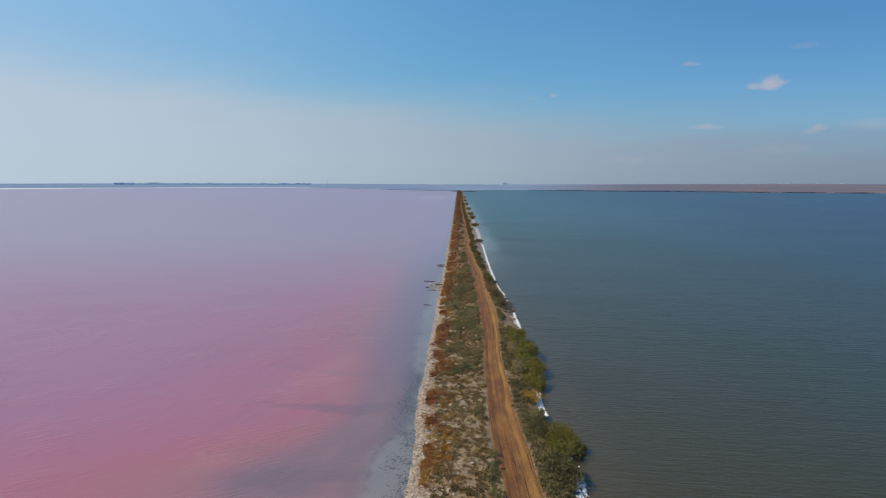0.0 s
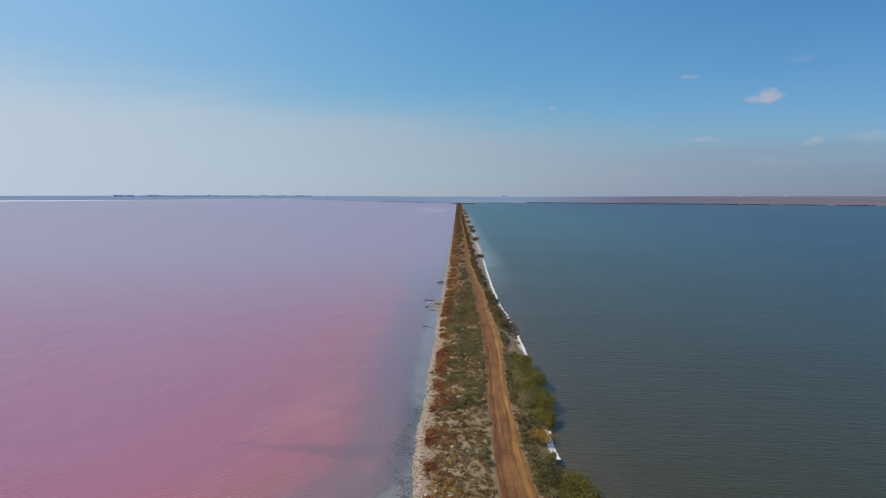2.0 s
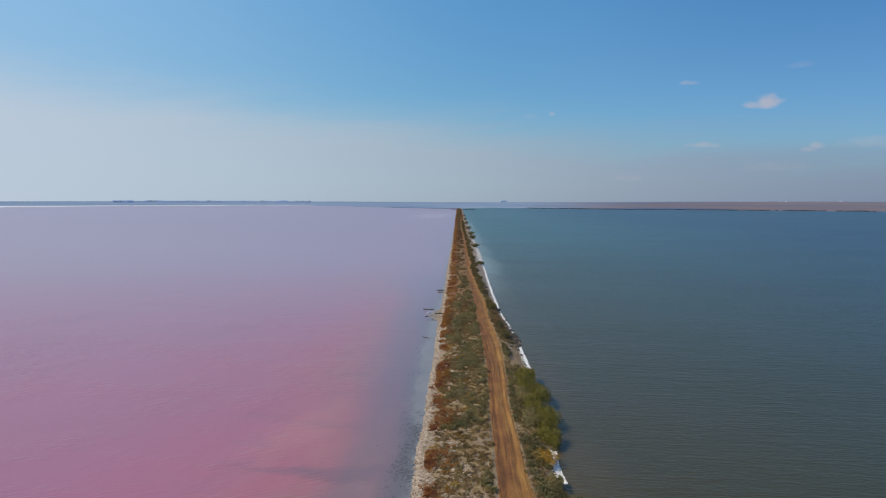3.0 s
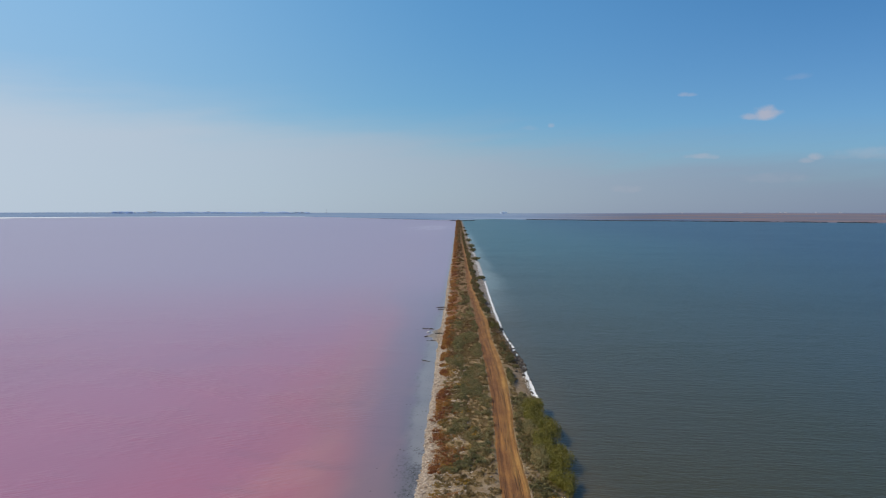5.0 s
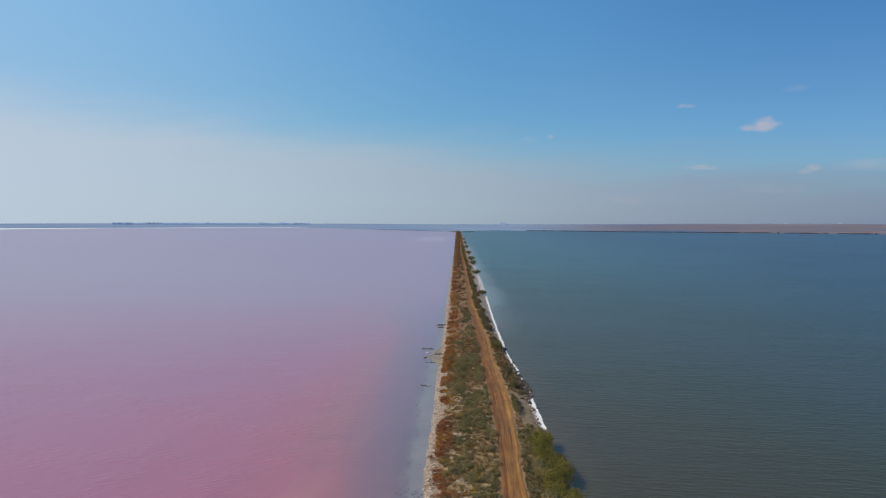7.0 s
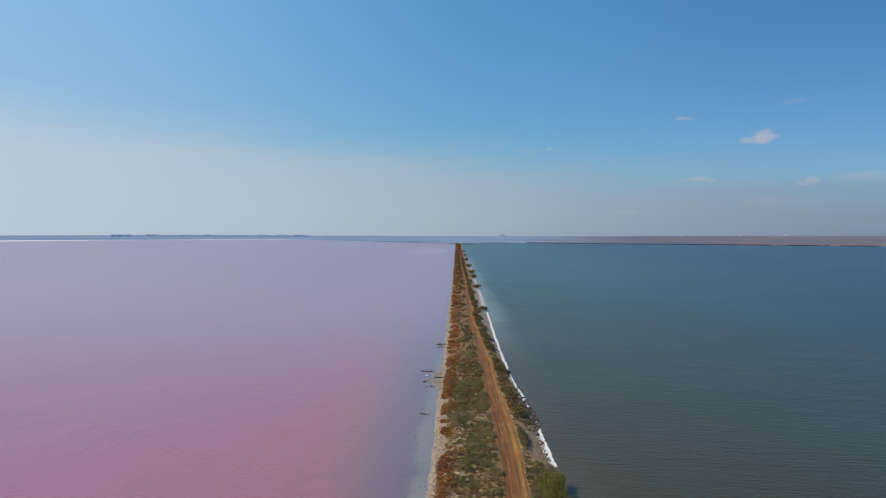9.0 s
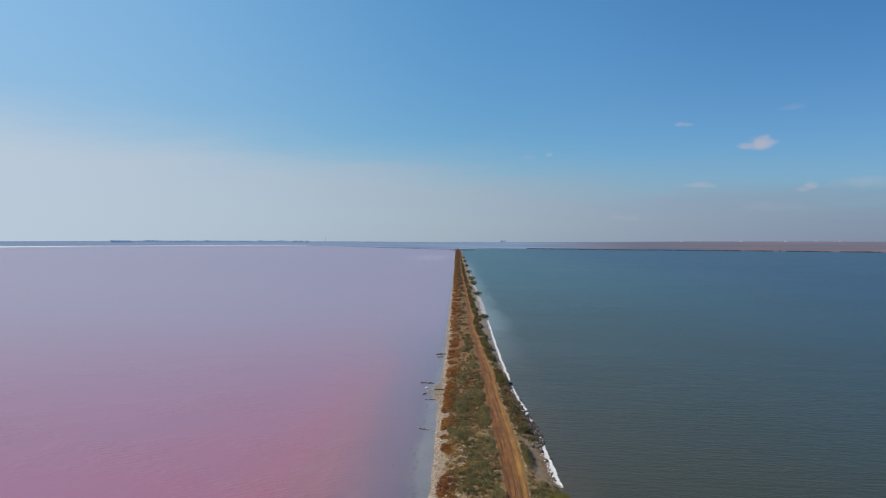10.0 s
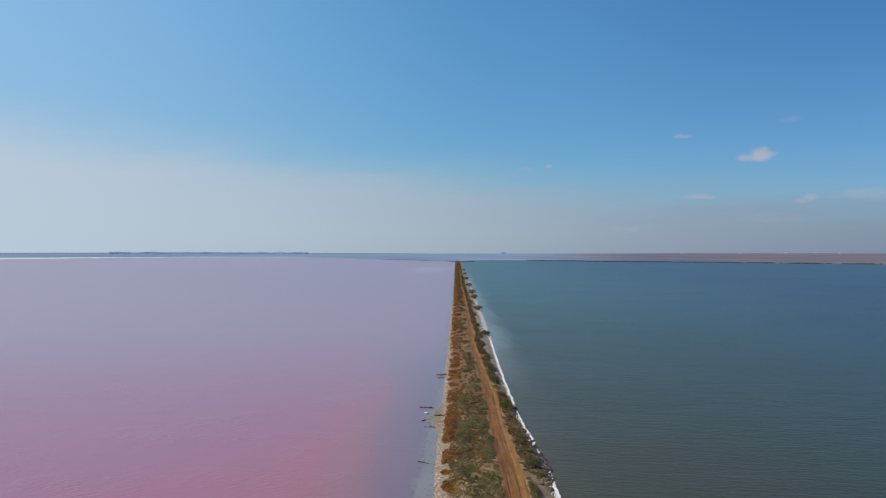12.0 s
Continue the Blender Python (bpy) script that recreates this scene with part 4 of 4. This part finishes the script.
GREENS, OLIVES, AMBERS = "leafy yellow-green tamarisk shrub hanging over the lake edge", "dark olive shrub beside the dirt track", "low amber dry shrub near the lake edge"
SHRUBS = [(10.7, 53.2, 0.8, 1.8, 0.8, OLIVE, "brown twiggy shrub standing in the lake shallows"), (8.0, 60.5, 0.8, 1.4, 0.9, SAGE, "grey-green shrub beside the dirt track"),
          (9.1, 53.7, 1.75, 3.4, 1.75, GREEN, GREENS), (8.2, 48.5, 1.3, 2.0, 1.4, OLIVE, OLIVES), (8.5, 47.5, 1.3, 2.4, 1.3, OLIVE, OLIVES), (7.6, 56.5, 0.9, 2.4, 1.0, OLIVE, OLIVES),
          (9.2, 76.0, 1.6, 3.2, 2.0, GREEN, GREENS), (9.2, 83.5, 1.7, 3.6, 2.3, GREEN, GREENS), (8.6, 91.0, 1.5, 3.4, 1.9, GREEN, GREENS), (8.9, 71.0, 1.3, 2.6, 1.7, GREEN, GREENS), (8.2, 79.5, 1.2, 3.2, 1.6, GREEN, GREENS), (8.2, 87.5, 1.2, 3.2, 1.6, GREEN, GREENS),
          (7.6, 76.0, 1.0, 3.2, 1.3, SAGE, "grey-green shrub beside the dirt track"), (7.6, 84.0, 1.0, 3.4, 1.3, SAGE, "grey-green shrub beside the dirt track"), (7.5, 91.5, 0.7, 2.4, 1.0, SAGE, "grey-green shrub beside the dirt track"),
          (7.7, 66.0, 1.3, 1.9, 0.9, AMBER, AMBERS), (7.0, 105.5, 0.6, 4.2, 1.2, OLIVE, OLIVES), (7.9, 117.0, 0.9, 2.0, 1.2, OLIVE, OLIVES), (7.5, 127.0, 0.7, 2.4, 0.9, OLIVE, OLIVES),
          (7.2, 148.0, 1.0, 2.6, 1.3, OLIVE, OLIVES), (6.6, 147.0, 0.8, 2.0, 1.1, GREEN, "green shrub beside the dirt track"), (6.2, 168.0, 0.9, 3.5, 1.0, OLIVE, OLIVES),
          (6.0, 182.0, 1.0, 4.0, 1.3, OLIVE, OLIVES), (6.2, 198.0, 0.7, 3.5, 0.9, OLIVE, OLIVES), (7.6, 243.0, 1.9, 3.0, 1.3, OLIVE, OLIVES), (5.6, 218.0, 0.6, 4.0, 0.9, OLIVE, OLIVES),
          (5.8, 236.0, 0.6, 4.0, 0.8, OLIVE, OLIVES), (5.6, 262.0, 0.7, 4.0, 1.0, OLIVE, OLIVES), (8.0, 330.0, 2.4, 5.0, 2.0, OLIVE, OLIVES), (5.6, 300.0, 0.8, 5.0, 1.0, OLIVE, OLIVES),
          (8.2, 400.0, 2.6, 6.0, 2.6, OLIVE, OLIVES), (8.0, 440.0, 2.6, 8.0, 3.0, OLIVE, OLIVES), (7.6, 520.0, 2.6, 8.0, 3.0, OLIVE, OLIVES), (5.4, 360.0, 1.3, 8.0, 1.6, OLIVE, OLIVES),
          (7.4, 640.0, 2.2, 9.0, 2.4, OLIVE, OLIVES), (7.2, 760.0, 2.2, 12.0, 2.4, OLIVE, OLIVES), (7.0, 900.0, 2.2, 14.0, 2.4, OLIVE, OLIVES)]


# ---- driftwood ----
def log(x, y, length, turn, thick, seed):
    rnd = random.Random(seed)
    m = Mass()
    pts = [(length * (k / 5 - 0.5), 0.10 * rnd.gauss(0, 1), 0.05 * rnd.gauss(0, 1)) for k in range(6)]
    tube(m, pts, [thick * (1 - 0.09 * k) for k in range(6)], 6)
    tube(m, [pts[2], (pts[2][0] + 0.3, 0.35, 0.18)], [thick * 0.5, thick * 0.25], 5)
    ob = new("driftwood_log", mesh_of("driftwood_log", m.v, m.f, DRIFT, True))
    ob.matrix_world = pose(x, y, max(0.02, bank_height(x, y)) + thick * 0.5, 0, 0, turn)
    tagged(ob, "dark weathered driftwood log in the pink shallows", "driftwood", "driftwood by the pink shore")


def stake(x, y, h, lean, seed):
    rnd = random.Random(seed)
    m = Mass()
    tube(m, [(0, 0, -0.6), (0.02, 0, h * 0.5), (lean, rnd.gauss(0, 0.06), h)], [0.08, 0.075, 0.05], 6)
    ob = new("wooden_stake", mesh_of("wooden_stake", m.v, m.f, DRIFT, True))
    ob.matrix_world = pose(x, y, -0.05)
    tagged(ob, "dark rotten wooden stake standing in the shallows", "stake", "old stakes by the pink shore")


# ---- far shore ----
def far_spot(a, r):
    return r * math.sin(radians(a)), r * math.cos(radians(a)), land_height(a, r)


def tree_blob(rnd, w, h):
    """A far tree: trunk and a crown of uneven leafy facets."""
    f, tips = clump(rnd, w, w, h, 6, 90, h * 0.28)
    return f


def far_tree(x, y, z, w, h, rnd):
    top = new("far_tree")
    tagged(top, "hazy dark tree of a grove beyond the lake", "tree", "far grove")
    t = Mass()
    tube(t, [(0, 0, -0.3), (0.1, 0, h * 0.35), (0.1, 0.1, h * 0.7)], [0.35, 0.28, 0.1], 5)
    part("trunk", mesh_of("trunk", t.v, t.f, HAZED_LEAF), top)
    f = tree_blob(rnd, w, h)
    part("crown", mesh_of("crown", f.v, f.f, HAZED_LEAF), top)
    top.matrix_world = pose(x, y, z)


def box(mass, x0, x1, y0, y1, z0, z1):
    v = [(x, y, z) for z in (z0, z1) for y in (y0, y1) for x in (x0, x1)]
    mass.add(v, [(0, 2, 3, 1), (4, 5, 7, 6), (0, 1, 5, 4), (2, 6, 7, 3), (0, 4, 6, 2), (1, 3, 7, 5)])


def house(a, r, w, d, h, name="farm_house", label="small white house with a low pitched roof far beyond the lake", wall=None, windows=4):
    x, y, z = far_spot(a, r)
    top = new(name)
    tagged(top, label, "house", "houses beyond the lake")
    m = Mass()
    box(m, -w / 2, w / 2, -d / 2, d / 2, -1, h)
    part("wall", mesh_of("wall", m.v, m.f, wall or WALL), top)
    m = Mass()
    e, p = 0.5, h + d * 0.22
    m.add([(-w / 2 - e, -d / 2 - e, h), (w / 2 + e, -d / 2 - e, h), (w / 2 + e, d / 2 + e, h), (-w / 2 - e, d / 2 + e, h), (-w / 2 - e, 0, p), (w / 2 + e, 0, p)],
          [(0, 1, 5, 4), (2, 3, 4, 5), (0, 4, 3), (1, 2, 5), (0, 3, 2, 1)])
    part("roof", mesh_of("roof", m.v, m.f, ROOF), top)
    for k in range(windows):
        m = Mass()
        c = w * ((k + 0.5) / windows - 0.5)
        box(m, c - 0.7, c + 0.7, -d / 2 - 0.05, -d / 2 + 0.05, h * 0.35, h * 0.75)
        part("window", mesh_of("window", m.v, m.f, PANE), top)
    top.matrix_world = pose(x, y, z, 0, 0, -a)


def silo(a, r):
    """Grain elevator: a long block of bins with a head house on top."""
    x, y, z = far_spot(a, r)
    top = new("grain_elevator")
    tagged(top, "hazy grey grain elevator on the far horizon", "grain elevator")
    for k in range(6):
        m = Mass()
        tube(m, [(-20 + 8 * k, 0, -2), (-20 + 8 * k, 0, 11)], [4.1, 4.1], 12)
        part("bin", mesh_of("bin", m.v, m.f, HAZED_CONCRETE), top)
    m = Mass()
    box(m, -14, 12, -4, 4, 11, 14)
    box(m, -9, 5, -4, 4, 14, 16)
    part("head_house", mesh_of("head_house", m.v, m.f, HAZED_CONCRETE), top)
    top.matrix_world = pose(x, y, z, 0, 0, -a)


def mast(a, r, h):
    x, y, z = far_spot(a, r)
    top = new("radio_mast")
    tagged(top, "thin steel lattice mast on the far horizon", "mast")
    for sx, sy in ((-1, -1), (1, -1), (1, 1), (-1, 1)):
        m = Mass()
        tube(m, [(sx * 1.6, sy * 1.6, -1), (sx * 0.3, sy * 0.3, h)], [0.28, 0.15], 4)
        part("leg", mesh_of("leg", m.v, m.f, STEEL), top)
    for k in range(9):
        m = Mass()
        q = 1.6 - 1.3 * k / 9
        box(m, -q, q, -q, q, h * k / 9, h * k / 9 + 0.25)
        part("brace", mesh_of("brace", m.v, m.f, STEEL), top)
    top.matrix_world = pose(x, y, z)


def far_growth():
    """Tree belts of the town beyond the pink lake, and reed belts along the far shores."""
    rnd = random.Random(21)
    kinds = [tree_blob(rnd, 0.5, 1.0) for k in range(5)]
    m, low = Mass(), Mass()
    for k in range(1850):
        if k < 1100:             # belts round the town beyond the pink lake
            a, r = rnd.uniform(-27.5, -13.5), rnd.uniform(4200, 4750)
            h = rnd.uniform(3.5, 8.0) * (1 + 0.5 * noise.noise((a * 1.3, 2, 2)))
        elif k < 1300:
            a, r = rnd.uniform(-46, -27.5), rnd.uniform(4300, 4800)
            h = rnd.uniform(1.5, 3.5)
        else:                   # low hedges on the dry side
            a, r = rnd.uniform(-13, 46), rnd.uniform(4500, 4820)
            if noise.noise((a * 0.5, 3, 1)) < -0.25:
                continue
            h = rnd.uniform(1.0, 2.6)
        x, y, z = far_spot(a, r)
        (m if k < 1300 else low).placed(rnd.choice(kinds), x, y, z - 0.5, h * 2.0, rnd.random() * 6.28, 0.6)
    tagged(new("tree_belt", mesh_of("tree_belt", m.v, m.f, HAZED_LEAF)), "hazy blue-green tree belts on the far horizon", "trees", kind="stuff")
    tagged(new("hedge_belt", mesh_of("hedge_belt", low.v, low.f, HAZED_HEDGE)), "low dark hedges on the dry land beyond the lake", "hedges", kind="stuff")
    m = Mass()
    for k in range(2600):
        a = rnd.uniform(6.2, 46)
        if noise.noise((a * 0.55, 4, 6)) + 0.5 * noise.noise((a * 3.1, 8, 6)) < (-0.2 + 0.15 * (a > 30) if a > 21 else -0.6):
            continue
        x, y, z = far_spot(a, shore(a) + rnd.uniform(-6, 26))
        m.placed(rnd.choice(kinds), x, y, max(z, 0) - 0.1, rnd.uniform(1.6, 4.0), rnd.random() * 6.28, 0.55)
    for k in range(1500):        # round the far end of the causeway and along the pink shore
        if k < 250:
            x, y, z = rnd.uniform(-20, 40), 1568 + rnd.uniform(-5, 5), 0.0
        else:
            a = -10.5 + 10.5 * rnd.random() ** 0.7
            x, y, z = far_spot(a, shore(a) + rnd.uniform(-5, 14))
        m.placed(rnd.choice(kinds), x, y, max(z, 0.0) - 0.1, rnd.uniform(1.6, 3.0) if k < 250 else rnd.uniform(0.8, 1.7), rnd.random() * 6.28, 0.6)
    tagged(new("reed_belt", mesh_of("reed_belt", m.v, m.f, REED)), "dark reed belts along the far lake shore", "reeds", kind="stuff")


def far_salt_flat():
    verts, faces, n = [], [], 120
    for k in range(n + 1):
        a = -62 + 49.0 * k / n
        w = (280 + 420 / (1 + math.exp((a + 33) / 1.6))) * math.sin(math.pi * k / n) ** 0.5 * (0.75 + 0.5 * noise.noise((a * 0.3, 3, 3)))
        for q in (0.0, 0.5, 1.0):
            r = shore(a) + 25 - w * (1 - q)
            x, y, z = far_spot(a, r)
            verts.append((x, y, max(z, 0.0) + 0.12))
    for k in range(n):
        for q in range(2):
            i = 3 * k + q
            faces.append((i, i + 3, i + 4, i + 1))
    tagged(new("salt_flat", mesh_of("salt_flat", verts, faces, SALTFLAT, True)), "pale dry salt flat edging the pink lake", "salt flat", kind="structure")


for spec in ((41.5, 52.5, 0.6, 1, 0.4), (62.8, 67.6, 0.32, 2, 0.2), (99.0, 114.5, 0.65, 3), (113.5, 140.0, 0.8, 4), (139.0, 146.6, 0.75, 5), (150.6, 176.0, 0.75, 11), (176.0, 238.0, 0.7, 6), (238.0, 332.0, 2.3, 7, -0.3), (342.0, 395.0, 2.0, 8), (405.0, 430.0, 1.4, 9), (450.0, 510.0, 1.4, 10), (540.0, 620.0, 1.2, 11)):
    salt_strip(*spec)
scatter_stones()
mud_crumbs()
salt_lumps()
rubble()
rocks()
pale_stones()
low_plants()
for k, spec in enumerate(SHRUBS):
    lake_shrub(*spec, 100 + k)
lump = stone_piece(random.Random(3), 0.55, 2)
patch_of_salt = new("salt_lump", mesh_of("salt_lump", lump.v, lump.f, SALT, True))
patch_of_salt.matrix_world = pose(-7.0, 144.6, 0.1, 0, 0, 30) @ Matrix.Diagonal((0.36, 0.2, 0.22, 1))
tagged(patch_of_salt, "white salt lump on the mud spit", "salt lump")
log(-7.3, 148.6, 2.2, 4, 0.12, 1)
log(-6.4, 148.2, 1.2, 12, 0.09, 2)
log(-4.6, 142.5, 1.9, 3, 0.12, 3)
log(-6.9, 140.2, 1.5, 35, 0.10, 4)
log(-6.0, 136.2, 1.8, -10, 0.10, 5)
log(-5.4, 178.0, 2.2, 8, 0.13, 6)
log(-5.2, 174.5, 1.6, -6, 0.11, 7)
log(-6.2, 119.5, 1.5, -8, 0.08, 8)
for k in range(6):
    stake(-5.9 + 0.35 * k + 0.1 * wobble(k, 0.7, 40), 177.5 + 0.9 * wobble(k, 0.7, 41), 0.5 + 0.25 * wobble(k, 0.6, 42), 0.08, 60 + k)
far_growth()
far_salt_flat()
rnd = random.Random(77)
for k in range(26):
    a = rnd.uniform(-29.3, -27.9)
    x, y, z = far_spot(a, rnd.uniform(4050, 4150))
    far_tree(x, y, z, rnd.uniform(9, 13), rnd.uniform(13, 17), rnd)
silo(4.11, 4600)
mast(-11.97, 4500, 32)
for a, r, w in ((19.5, 4300, 22), (19.9, 4300, 12), (24.04, 4200, 26), (24.5, 4250, 12), (26.9, 4150, 16), (27.3, 4150, 24), (16.5, 4400, 16), (29.4, 4200, 14), (31.0, 4250, 18)):
    house(a, r, w * 0.55, 8, 3.6)
for a, r, w in ((-26.6, 4350, 26), (-26.2, 4400, 14), (-22.0, 4500, 20), (-17.6, 4450, 24), (-14.6, 4300, 26), (-14.1, 4300, 18)):
    house(a, r, w, 12, 9.0, "town_building", "pale town building among trees beyond the lake", WALL, 6)
